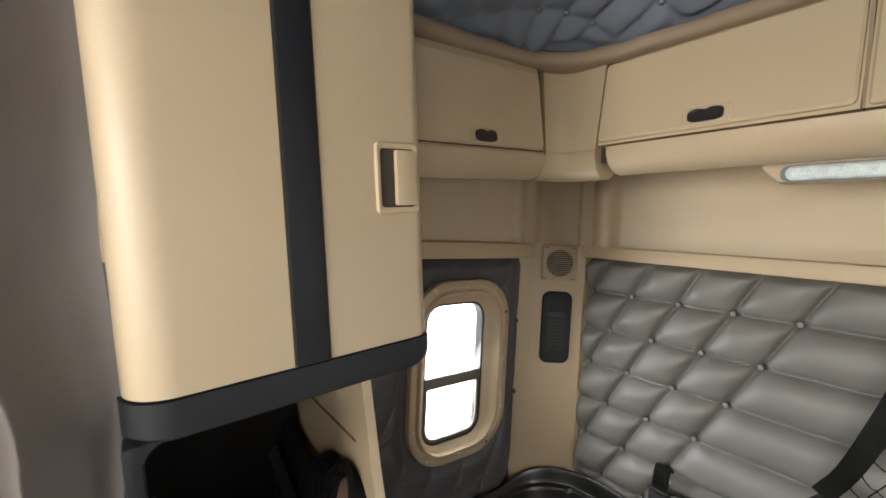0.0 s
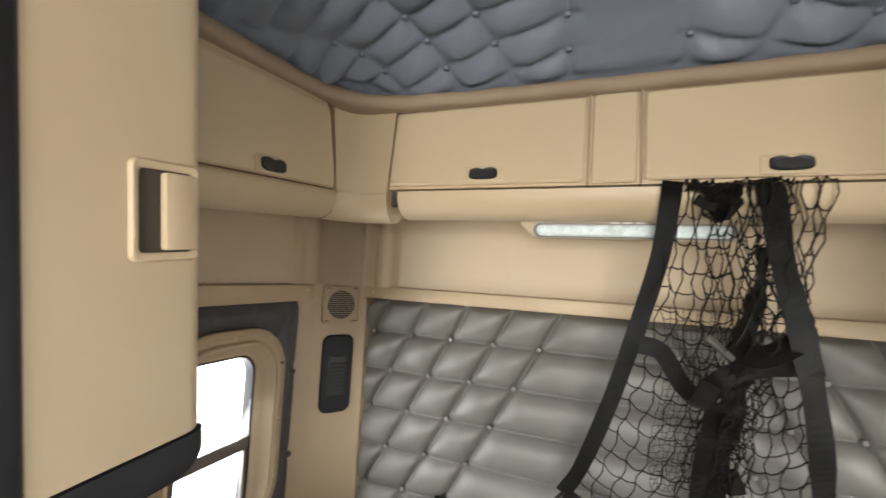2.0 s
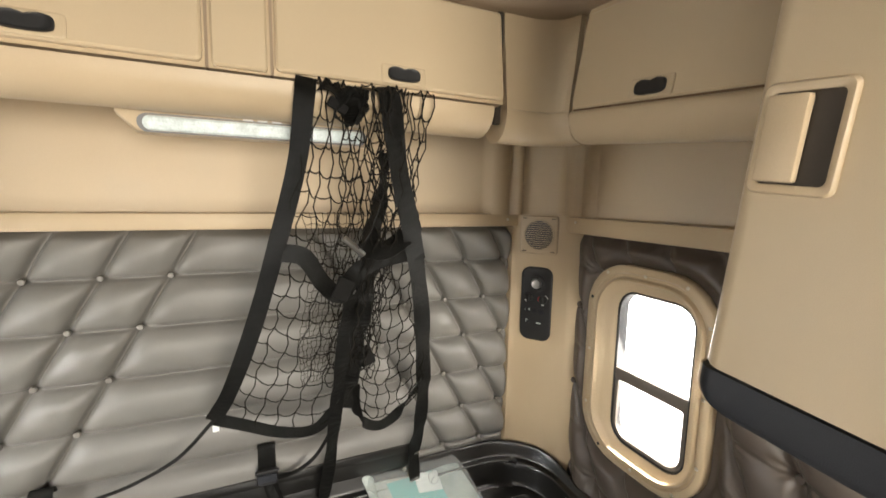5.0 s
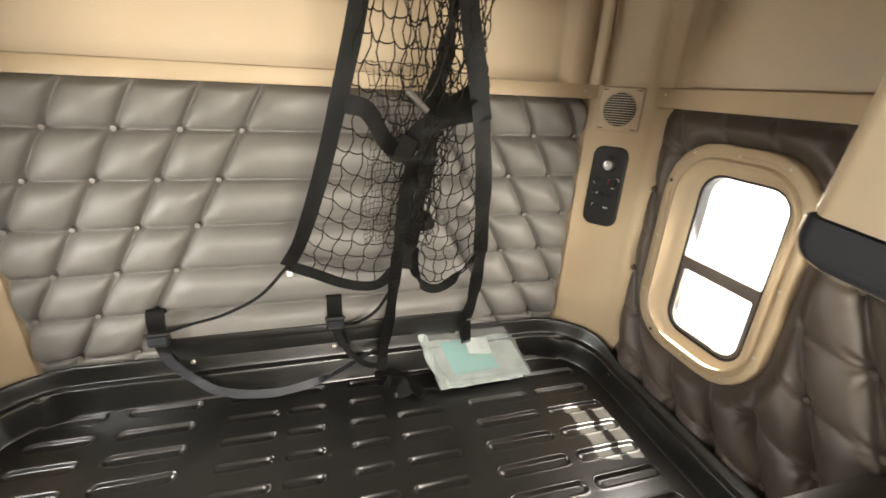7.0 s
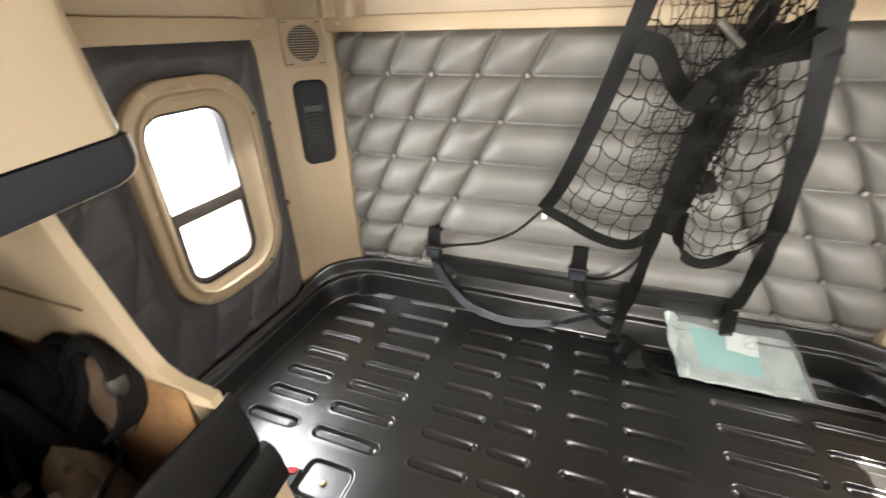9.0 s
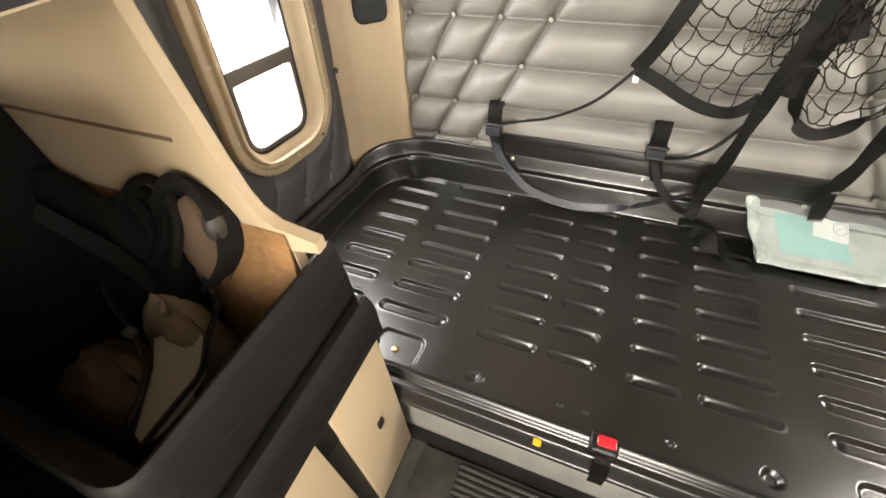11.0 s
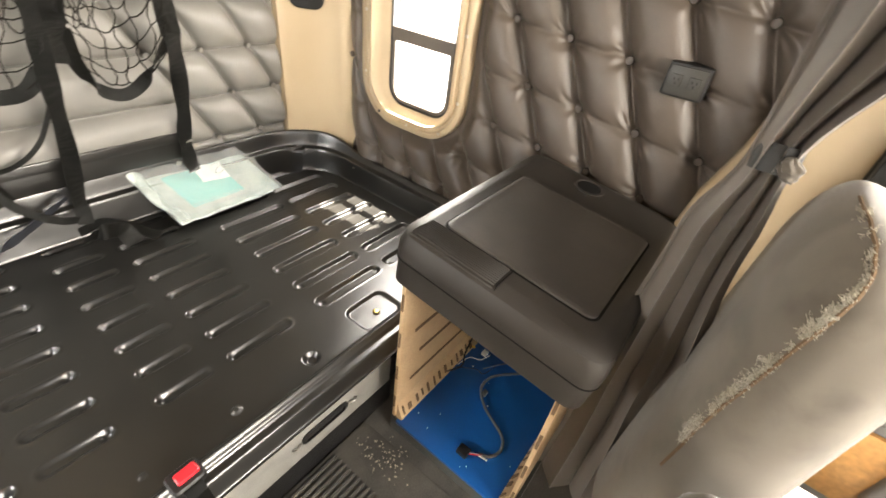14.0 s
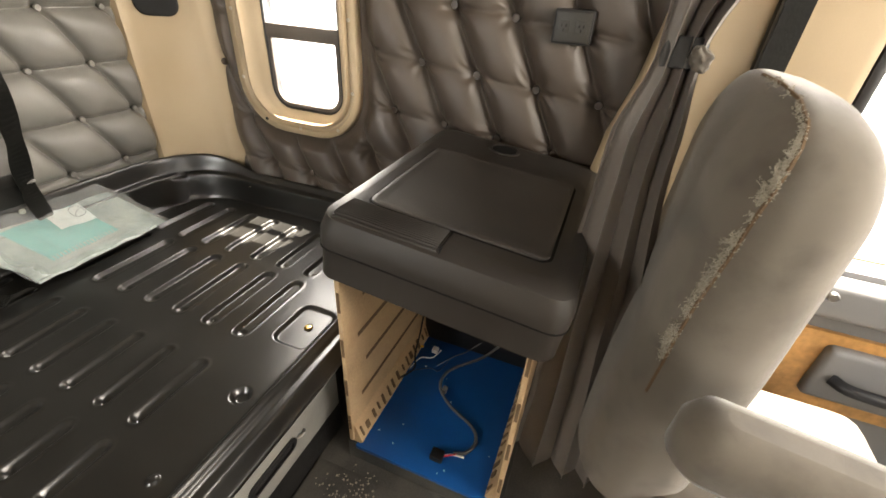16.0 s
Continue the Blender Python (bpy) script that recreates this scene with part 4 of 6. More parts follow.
for sx in (-1, 1):
    piece("bolt", SCREW_MESH, bunk, pose(sx * 1.048, 2.276, 0.467, 0, -sx * 60, 0) @ Matrix.Scale(1.3, 4))
BRASS_MESH = mesh_of(disc(0.011, 0.005, 16), BRASS, name="bolt")
for sx in (-1, 1):
    piece("bolt", BRASS_MESH, bunk, pose(sx * 0.573, 1.664, DECK - 0.0075))

drawer = thing("under_bunk_storage", "scuffed grey under-bunk drawer front with a recessed black handle", "drawer")
part("front", rbox(-0.545, 0.575, 1.596, 1.614, 0.122, 0.272, 0.004), GREY_PANEL, drawer)
hx0, hx1, hz = 0.225, 0.415, 0.197
part("pull", move(rect_loft([(0.155, 0.042, 0.02, 0), (0.155, 0.042, 0.02, 0.004), (0.13, 0.024, 0.011, 0.006), (0.13, 0.024, 0.011, -0.004)]), pose(0.32, 1.596, hz, 90, 0, 0)), BLACK, drawer, "recessed black pull handle")
for x in (hx0, hx1):
    part("clip", tube(spline([(x - 0.012, 1.593, hz), (x, 1.585, hz + 0.006), (x + 0.012, 1.593, hz)], 4), 0.0035), STEEL, drawer, "bright metal clip")
tagged(part("kick_plate", rbox(-0.56, 0.59, 1.605, 1.66, 0.0, 0.122, 0), BLACK), "black kick plate below the bunk drawer", "kick plate", kind="structure")

# floor mat with ribs
mat_ob = thing("floor_mat", "black rubber floor mat with a ribbed centre, dusty", "mat")
part("base", rbox(-0.47, 0.47, 0.70, 1.598, 0.0, 0.010, 0.004), FLOOR_MAT, mat_ob)
rib = mesh_of(rbox(-0.345, 0.335, -0.0055, 0.0055, 0, 0.006, 0.0025, 1), FLOOR_MAT, name="rib")
for i in range(42):
    piece("rib", rib, mat_ob, pose(0, 1.578 - 0.0195 * i, 0.009))
tagged(part("grime_crumb", move(disc(0.018, 0.006, 9, 0.8), pose(-0.084, 1.541, 0.0155)), PAPER), "crumpled pale paper scrap on the floor mat", "scrap")
dust = bmesh.new()
rnd = random.Random(5)
for i in range(90):
    x, y = 0.42 + rnd.gauss(0, 0.025), 1.46 + rnd.gauss(0, 0.04)
    r = rnd.uniform(0.001, 0.0035)
    merge(dust, move(disc(r, 0.0012, 6, 0.5), pose(x, y, 0.0102)))
tagged(part("crumbs", dust, DUST), "pale crumbs and dust on the black floor", "crumbs", kind="stuff")

# yellow clip and red buckle at the front lip
tagged(part("yellow_tag", move(rect_loft([(0.020, 0.014, 0.005, 0), (0.020, 0.014, 0.005, 0.012), (0.012, 0.008, 0.003, 0.018)]), pose(-0.142, 1.562, 0.364)), YELLOW), "small yellow tag on the bunk lip", "tag")
bk = thing("bunk_buckle", "black buckle with a red release button hooked over the bunk lip", "buckle", at=pose(0.0, 1.598, 0.400, 0, 0, 2))
part("body", rect_loft([(0.062, 0.05, 0.010, -0.004), (0.062, 0.05, 0.010, 0.010), (0.055, 0.043, 0.008, 0.014)]), BLACK, bk)
part("release_button", rect_loft([(0.042, 0.026, 0.006, 0.010, 0.004, 0.0), (0.042, 0.026, 0.006, 0.017, 0.004, 0.0), (0.036, 0.020, 0.005, 0.019, 0.004, 0.0)]), RED, bk, "red release button")
part("strap", ribbon([(0, -0.02, 0.006), (0, -0.045, 0.0), (0, -0.058, -0.03), (0, -0.05, -0.09)], (1, 0, 0), 0.034), WEBBING, bk)

# rail behind the bunk with ratchet straps
rail = thing("restraint_rail", "black metal anchor rail behind the bunk below the quilted panel", "rail", at=pose(0.02, 2.578, 0.605))
part("channel", rbox(-0.60, 0.53, -0.012, 0.02, -0.050, 0.050, 0.008), PAN, rail)
part("ridge", rbox(-0.60, 0.53, -0.024, -0.012, 0.012, 0.044, 0.007), PAN, rail)

# ---------------------------------------------------------------- plastic bag with papers
bag = thing("parts_bag", "clear plastic bag with a teal card and white slip", "bag", at=pose(0.545, 2.50, 0.462, 27, 0, 1))


def bag_surface(u, v):
    x, y = -0.20 + 0.40 * u, -0.125 + 0.25 * v
    e = min(u, 1 - u, v, 1 - v)
    z = 0.028 * (1 - (1 - min(1, e * 6)) ** 2) + 0.008 * noise.noise((x * 14, y * 16, 2)) * min(1, e * 9) + 0.006 * noise.noise((x * 40, y * 34, 5)) * min(1, e * 12) + 0.014
    return (x + 0.010 * noise.noise((y * 16, 1, 0)) + 0.05 * (1 - v) - 0.015, y + 0.008 * noise.noise((x * 14, 4, 0)), z)


sheet(80, 56, bag_surface, "film", FILM, bag, label="clear crinkled plastic film")
sheet(20, 14, lambda u, v: (-0.205 + 0.38 * u + 0.05 * (1 - v), -0.115 + 0.23 * v, 0.004 + 0.003 * math.sin(u * 9)), "back_film", HAZE_FILM, bag, label="milky back of the bag")
sheet(20, 14, lambda u, v: (-0.095 + 0.19 * u - 0.03 * v, -0.076 + 0.150 * v + 0.004 * u, 0.0105 + 0.0015 * math.sin(u * 9)), "teal_card", TEAL, bag)
sheet(10, 8, lambda u, v: (-0.015 + 0.095 * u, 0.005 + 0.075 * v - 0.010 * u, 0.0165 + 0.002 * math.sin(u * 7)), "slip", PAPER, bag)
part("slip_mark", tube(spline([(0.040, 0.030, 0.0192), (0.040, 0.055, 0.0192), (0.055, 0.066, 0.0192), (0.072, 0.058, 0.0192), (0.074, 0.032, 0.0192), (0.058, 0.022, 0.0192), (0.042, 0.028, 0.0192), (0.056, 0.044, 0.0192), (0.066, 0.048, 0.0192)], 5), 0.0009, 4), DOOR_GREY, bag, "grey line drawing on the slip")
fold = [(-0.20 + 0.05 * (1 - v) + 0.006 * math.sin(9 * v), -0.118 + 0.236 * v, 0.018 + 0.006 * math.sin(14 * v)) for v in [k / 14 for k in range(15)]]
part("rolled_edge", tube(fold, [0.019 + 0.002 * math.sin(1.1 * k) for k in range(15)], 9, flat=0.5), HAZE_FILM, bag, "milky rolled edge of the bag", smooth=60)
front = [(-0.165 + 0.345 * k / 16, -0.112 + 0.0012 * math.sin(0.9 * k), 0.016 + 0.002 * math.sin(1.3 * k)) for k in range(17)]
part("front_fold", tube(front, [0.015 + 0.0008 * math.sin(2.1 * k) for k in range(17)], 8, flat=0.3), HAZE_FILM, bag, "milky doubled front edge of the bag", smooth=60)
for k in range(17):
    part("tooth", rbox(-0.090 + 0.0105 * k, -0.0875 + 0.0105 * k, -0.079, -0.062, 0.0135, 0.0150, 0), HAZE_FILM, bag)

# ---------------------------------------------------------------- tall side cabinets


def tall_cabinet(sx):
    """Tan wardrobe box over the bunk end, rounded edges, slate stripe, recessed pull, slate base trim."""
    c = thing("tall_cabinet", "tall tan wall cabinet with a slate stripe and recessed pull", "cabinet", "tall cabinets", (Matrix.Translation((0, 0.016, 0.004)) if sx > 0 else Matrix()) @ turn_about(1.24, 1.37, 5.5))
    yb, yf, xin, xout = 1.452, 1.022, 0.50, 1.12
    # plan outline of the box, rounded where it faces the room
    def outline(y0, y1, x, r):
        pts = [(xout, y1)]
        for i in range(7):
            a = radians(90 * i / 6)
            pts.append((x + r - r * math.sin(a), y1 - r + r * math.cos(a)))
        for i in range(9):
            a = radians(90 * i / 8)
            pts.append((x + 0.06 - 0.06 * math.cos(a), y0 + 0.06 - 0.06 * math.sin(a)))
        pts.append((xout, y0))
        return pts
    def box(levels, y0, y1, x, r):
        """Levels of (z, how far the rear end draws in)."""
        return loft([[(sx * px, py - (dy if py > (y0 + y1) / 2 else 0.0), z) for px, py in outline(y0, y1, x, r)] for z, dy in levels])
    part("body", box(((1.375, 0.003), (1.379, 0.0), (1.7, 0.0), (2.09, 0.0)), yf, yb, xin, 0.022), TAN_DOOR, c, smooth=50)
    part("stripe", rbox(sx * 0.4955, sx * 0.53, 1.222, 1.270, 1.374, 2.085, 0.004), SLATE, c, "dark slate vertical stripe")
    for y in (1.2205, 1.2715):
        part("door_gap", rbox(sx * 0.4985, sx * 0.51, y - 0.0015, y + 0.0015, 1.376, 2.085, 0), SPEAKER, c)
    # pull: surround, dark plate painted as its shaded recess, flap
    m = Matrix.Translation((sx * 0.4995, 1.399, 1.642)) @ Matrix(((0, 0, -sx, 0), (1, 0, 0, 0), (0, 1, 0, 0), (0, 0, 0, 1)))
    pull = part("pull_surround", rect_loft([(0.079, 0.112, 0.009, -0.002), (0.079, 0.112, 0.009, 0.003), (0.075, 0.108, 0.008, 0.0055), (0.067, 0.096, 0.007, 0.0055), (0.063, 0.092, 0.006, 0.004), (0.063, 0.092, 0.006, -0.002)], cap_first=False, cap_last=False, closed=True), TAN, c, at=m)
    part("recess_shade", rbox(-0.0315, 0.0315, -0.046, 0.046, 0.0005, 0.0015, 0), SPEAKER, pull, "flat dark plate painted as the shaded recess of the pull")
    part("flap", rbox(-0.007, 0.0305, -0.0435, 0.0435, 0.001, 0.0125, 0.004), TAN, pull)
    # slate trim below
    curve = [(1.325 + 0.028 * k / 8, 0.028 * (1 - math.sqrt(max(0.0, 1 - (1 - k / 8) ** 2)))) for k in range(9)] + [(1.3725, 0.0)]
    part("edge_band", box([(z - 0.003, dy) for z, dy in curve], yf + 0.05, yb + 0.009, xin + 0.004, 0.02), TAN, c, "tan edge of the back panel")
    part("base_trim", box(curve, yf - 0.004, yb + 0.002, xin - 0.003, 0.02), SLATE, c, "slate-grey moulded base trim", smooth=50)
    if sx < 0:
        part("side_post", rbox(-0.497, -0.535, yf - 0.004, yf + 0.016, 1.225, 1.33, 0.006), SLATE, c, "slate-grey post dropping from the base trim")
        fillet = [(yf + 0.012, 1.328)] + [(yf + 0.046 - 0.032 * math.cos(radians(15 * k)), 1.296 + 0.031 * math.sin(radians(15 * k))) for k in range(7)] + [(yf + 0.06, 1.328)]
        part("corner_fillet", loft([[(x, y, z) for y, z in fillet] for x in (-0.499, -0.533)]), SLATE, c)
    return c


for sx in (-1, 1):
    tall_cabinet(sx)

# ---------------------------------------------------------------- left end unit: open bin below the cabinet
nook = thing("nook_unit", "open-topped black bin unit with tan access panels below the cabinet", "cabinet", at=turn_about(1.45, 0.68, 6.0))
edge = [(-1.14, 1.345), (-0.65, 1.345), (-0.642, 1.25), (-0.622, 1.1), (-0.612, 1.045), (-0.60, 1.018), (-0.575, 0.998), (-0.507, 0.986), (-0.507, 0.964), (-0.56, 0.955), (-0.56, 0.88), (-1.14, 0.88)]
bm = loft([[(x, y, z) for x, z in edge] for y in (1.458, 1.478)])
part("partition", bm, TAN, nook, "tan partition panel with a curved cut edge")
part("groove", rbox(-1.08, -0.69, 1.4565, 1.4582, 1.126, 1.132, 0), GROOVE, nook, "brown groove in the partition")
part("carcass", rbox(-1.12, -0.512, 0.96, 1.50, 0.04, 0.56, 0.004), BLACK, nook, "black carcass of the unit")


RIM_PLAN = [(-0.502, 1.50), (-0.502, 1.0), (-0.506, 0.975), (-0.52, 0.955), (-0.545, 0.943), (-0.57, 0.94), (-1.12, 0.94)]
BIN_PLAN = [(-0.502, 1.50), (-0.502, 1.15), (-0.506, 1.122), (-0.52, 1.101), (-0.545, 1.088), (-0.57, 1.084), (-1.12, 1.084)]
part("outer_rim", sweep(RIM_PLAN, [(-0.005, 0.56), (-0.005, 0.70), (0.026, 0.708), (0.029, 0.72), (0.030, 0.785), (0.026, 0.805), (0.016, 0.818), (0.002, 0.818), (-0.010, 0.805), (-0.02, 0.79), (-0.03, 0.56)]), RIM_BLACK, nook, "rolled black outer rim", smooth=50)
part("rim_seam", sweep(RIM_PLAN, [(0.0305, 0.738), (0.0305, 0.742), (0.02, 0.742), (0.02, 0.738)]), NOOK_BLACK, nook)
part("inner_rim", sweep(BIN_PLAN, [(-0.012, 0.78), (-0.008, 0.83), (-0.0085, 0.87), (-0.0125, 0.93), (-0.0155, 0.943), (-0.021, 0.948), (-0.028, 0.945), (-0.046, 0.922), (-0.050, 0.908), (-0.053, 0.58), (-0.03, 0.58), (-0.03, 0.78)]), RIM_BLACK, nook, "raised black inner rim of the bin", smooth=35)
part("rim_groove", sweep(BIN_PLAN, [(-0.0075, 0.872), (-0.0075, 0.8755), (-0.02, 0.8755), (-0.02, 0.872)]), NOOK_BLACK, nook)
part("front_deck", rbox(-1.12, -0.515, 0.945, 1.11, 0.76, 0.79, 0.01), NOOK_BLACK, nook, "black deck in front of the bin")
# This sheet and the bin floor are black in place of the nook's shade.
part("liner", rbox(-1.085, -1.075, 0.95, 1.455, 0.585, 1.34, 0), NOOK_BLACK, nook, "black sheet added to darken the inside of the nook")
# Unseen panel added to stop front light from reaching the nook.
part("light_stop_panel", rbox(-1.14, -0.545, 0.925, 0.935, 0.04, 1.345, 0), NOOK_BLACK, nook, "unseen black panel added to keep light out of the nook")
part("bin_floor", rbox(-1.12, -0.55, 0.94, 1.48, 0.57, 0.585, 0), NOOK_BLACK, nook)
PANEL_Y = 1.277
part("panel", rbox(-0.514, -0.498, PANEL_Y + 0.046, 1.503, 0.10, 0.672, 0.003), TAN, nook, "tan access panel")
part("panel", rbox(-0.514, -0.498, 0.97, PANEL_Y, 0.06, 0.672, 0.003), TAN, nook, "tan access panel")
part("panel_latch", rbox(-0.499, -0.492, 1.41, 1.432, 0.40, 0.43, 0.003), BLACK, nook, "small black panel latch")
board = ((1.456, 0.99), (1.456, 0.97), (1.40, 0.60), (1.40, 0.62))
part("back_board", loft([[(x, y, z) for y, z in board] for x in (-1.07, -0.56)]), BROWN_FLOOR, nook, "brown board at the back of the bin")


def cable(parent, pts, r, mat=BLACK):
    return part("cable", tube(spline(pts, 7), r, 7), mat, parent)


t = thing("cable_harness", "thin black cables looped over the cloth in the open bin", "cable")
cable(t, [(-0.79, 1.405, 0.84), (-0.765, 1.395, 0.80), (-0.735, 1.365, 0.80), (-0.722, 1.325, 0.785), (-0.702, 1.278, 0.758), (-0.698, 1.22, 0.752), (-0.695, 1.155, 0.745), (-0.73, 1.11, 0.68)], 0.0055)
cable(t, [(-0.97, 1.335, 0.83), (-0.935, 1.313, 0.812), (-0.86, 1.285, 0.79), (-0.805, 1.257, 0.765), (-0.768, 1.21, 0.752), (-0.748, 1.165, 0.745), (-0.77, 1.11, 0.68)], 0.006)
part("connector", rbox(-0.866, -0.846, 1.27, 1.29, 0.785, 0.80, 0.005), STEEL, t, "bright cable connector")
t = thing("cable_boot", "black webbing loop round a brown leather boot in the bin", "cable boot")
arch = spline([(-0.800, 1.385, 0.86), (-0.785, 1.40, 0.96), (-0.755, 1.41, 1.025), (-0.715, 1.415, 1.055), (-0.675, 1.412, 1.045), (-0.652, 1.405, 1.00), (-0.662, 1.40, 0.945), (-0.70, 1.395, 0.89), (-0.745, 1.39, 0.845)], 7)
part("band", ribbon(arch, (0.12, 1, -0.25), 0.042, 0.008), NOOK_BLACK, t, "stiff black webbing loop")
part("cap", ribbon(arch[10:34], (0.05, 0.7, -0.7), 0.05, 0.012), NOOK_BLACK, t, "folded black cap of the boot")
for dx, dz, r in ((-0.10, -0.03, 0.011), (-0.15, -0.06, 0.013), (-0.06, 0.0, 0.009)):
    part("cable", tube(spline([(-0.92 + dx * 0.4, 1.36, 0.88), (-0.80 + dx, 1.405, 1.01 + dz), (-0.72 + dx, 1.41, 1.045 + dz), (-0.68 + dx, 1.395, 1.0 + dz), (-0.72 + dx, 1.37, 0.90)], 7), r, 8), NOOK_BLACK, t, "black cable looped beside the boot")


def boot_form(u, v):
    a = 2 * math.pi * u
    w = math.sin(math.pi * min(1.0, 0.04 + 0.96 * v)) ** 0.5
    return (-0.725 - 0.03 * (1 - v) + 0.052 * w * math.cos(a), 1.412 + 0.026 * w * math.sin(a) + 0.004 * noise.noise((u * 4, v * 5, 2)), 0.83 + 0.20 * v)


sheet(28, 18, boot_form, "boot", BROWN_CLOTH, t, label="brown leather boot")
bm = bmesh.new()
bmesh.ops.create_icosphere(bm, subdivisions=3, radius=0.02)
part("tip", move(bm, pose(-0.662, 1.395, 1.0) @ Matrix.Diagonal((0.8, 0.9, 1.5, 1))), COUNTER, t, "glossy black tip", smooth=60)
# Made-up bulk that covers the partition where its far end lies in shade.
t = thing("bin_shade_bulk", "black bulk standing in for shade and dark clutter at the back of the bin", "bundle")


def bundle(u, v):
    """Slumped black form in place of shade and clutter, highest against the wall."""
    x = -1.07 + 0.27 * v
    a = 2 * math.pi * u
    top = 0.94 + 0.36 * (-0.80 - x) + 0.02 * noise.noise((x * 22, u * 3, 4.0))
    w = 1.0 if v < 0.75 else max(0.0, 1 - ((v - 0.75) / 0.25) ** 2) ** 0.5
    n = 1 + 0.25 * noise.noise((u * 7, v * 6, 3.0))
    return (x, 1.395 + 0.05 * w * math.cos(a) * n, 0.585 + (top - 0.585) * w * (0.5 + 0.5 * math.sin(a)))


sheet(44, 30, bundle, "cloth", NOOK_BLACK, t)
part("strap", ribbon(spline([(-1.02, 1.335, 0.98), (-0.94, 1.335, 0.955), (-0.87, 1.34, 0.92), (-0.82, 1.345, 0.86)], 6), (0, 0.6, 0.8), 0.03), WEBBING, t, "black strap added over the dark bulk")
t = thing("storage_bag", "dark brown cloth bag slumped in the open bin", "bag")


def cushion(cx, cy, rx, ry, z0, high, seed):
    def f(u, v):
        s = math.sin(math.pi * (0.5 + 0.5 * v))
        n = 1 + 0.16 * noise.noise((u * 5, v * 4, seed)) + 0.05 * noise.noise((u * 17, v * 13, seed))
        c, k = math.cos(2 * math.pi * u), math.sin(2 * math.pi * u)
        p = (abs(c) ** 3 + abs(k) ** 3) ** (-1 / 3)
        return (cx + rx * math.cos(math.pi / 2 * v) * c * p * n, cy + ry * math.cos(math.pi / 2 * v) * k * p * n, z0 + high * math.sin(math.pi / 2 * v) * n)
    return f


sheet(44, 22, cushion(-0.905, 1.232, 0.135, 0.082, 0.585, 0.165, 1.0), "cloth", BROWN_CLOTH, t)
t = thing("storage_bag", "tan-brown cloth pouch behind the bracket in the bin", "bag")
sheet(40, 20, cushion(-0.835, 1.345, 0.105, 0.062, 0.585, 0.225, 5.0), "cloth", POUCH, t)
t = thing("bracket_plate", "pale tapered metal bracket with a round hole in the bin", "bracket")
top = [(-0.850, 1.302), (-0.812, 1.325), (-0.768, 1.340), (-0.728, 1.318), (-0.702, 1.278), (-0.690, 1.225), (-0.686, 1.18), (-0.698, 1.152), (-0.725, 1.160), (-0.765, 1.21), (-0.803, 1.257)]
part("plate", loft([[(x, y, z + 0.3 * max(0, y - 1.27)) for x, y in top] for z in (0.738, 0.742)]), BRACKET, t)
part("hole", move(disc(0.009, 0.001, 14), pose(-0.718, 1.208, 0.7425)), SPEAKER, t, "dark round hole")
part("stem", rbox(-0.735, -0.705, 1.22, 1.25, 0.585, 0.738, 0.004), BRACKET, t)
t = thing("red_plug", "small red plastic plug in the bin", "plug", at=pose(-0.855, 1.118, 0.566, 0, 0, 12))
part("plug", rbox(-0.022, 0.022, -0.012, 0.012, -0.012, 0.016, 0.004), RED, t)
t = thing("belt_buckle", "black belt buckle with a red button beside the bin", "buckle", at=pose(-0.585, 1.575, 0.52, -20, 0, 15))
part("body", rect_loft([(0.042, 0.07, 0.008, -0.012), (0.042, 0.07, 0.008, 0.012), (0.036, 0.064, 0.007, 0.016)]), BLACK, t)
part("release_button", rbox(-0.013, 0.013, 0.008, 0.03, 0.014, 0.020, 0.003), RED, t, "red release button")
part("strap", ribbon([(0, -0.03, 0), (0, -0.06, -0.05), (0, -0.05, -0.12)], (1, 0, 0), 0.03), WEBBING, t)

# ---------------------------------------------------------------- counter unit opposite
ctr = thing("worktop", "black moulded counter top with a recessed lid and cup hole", "counter", at=pose(0.79, 1.29, 0.765, 5.5, 0, 0))
W2, D2 = 0.62, 0.475
part("slab", rect_loft([(W2 - 0.02, D2 - 0.02, 0.03, -0.135), (W2, D2, 0.035, -0.125), (W2, D2, 0.035, -0.065), (W2 + 0.006, D2 + 0.006, 0.036, -0.058), (W2 + 0.006, D2 + 0.006, 0.036, -0.02), (W2 - 0.008, D2 - 0.008, 0.04, 0.008), (W2 - 0.035, D2 - 0.035, 0.04, 0.019), (W2 - 0.07, D2 - 0.07, 0.035, 0.021)]), COUNTER, ctr, smooth=30)
part("seam", rect_loft([(W2 + 0.008, D2 + 0.008, 0.036, -0.0575), (W2 + 0.008, D2 + 0.008, 0.036, -0.0545)]), NOOK_BLACK, ctr, "dark seam round the slab")
part("lid_groove", move(rect_loft([(0.364, 0.359, 0.024, 0.0), (0.364, 0.359, 0.024, 0.0006)]), pose(-0.055, 0.0, 0.0205)), NOOK_BLACK, ctr, "dark groove round the lid")
part("lid", move(rect_loft([(0.353, 0.348, 0.02, 0.0), (0.353, 0.348, 0.02, 0.0045), (0.345, 0.340, 0.018, 0.0068), (0.330, 0.325, 0.015, 0.0055), (0.30, 0.30, 0.012, 0.0050)]), pose(-0.055, 0.0, 0.0205)), LID, ctr, "slightly raised dusty square lid")
for i in range(12):
    x = -0.299 + 0.0056 * i
    z = 0.008 + 0.011 * min(1.0, (x + 0.306) / 0.0135) + 0.002 * min(1.0, max(0.0, (x + 0.2925) / 0.0175))
    part("grip_rib", rbox(x - 0.0014, x + 0.0014, 0.004, 0.208 - 0.0005 * i, z - 0.006, z + 0.0026, 0.0012, 1), COUNTER, ctr)
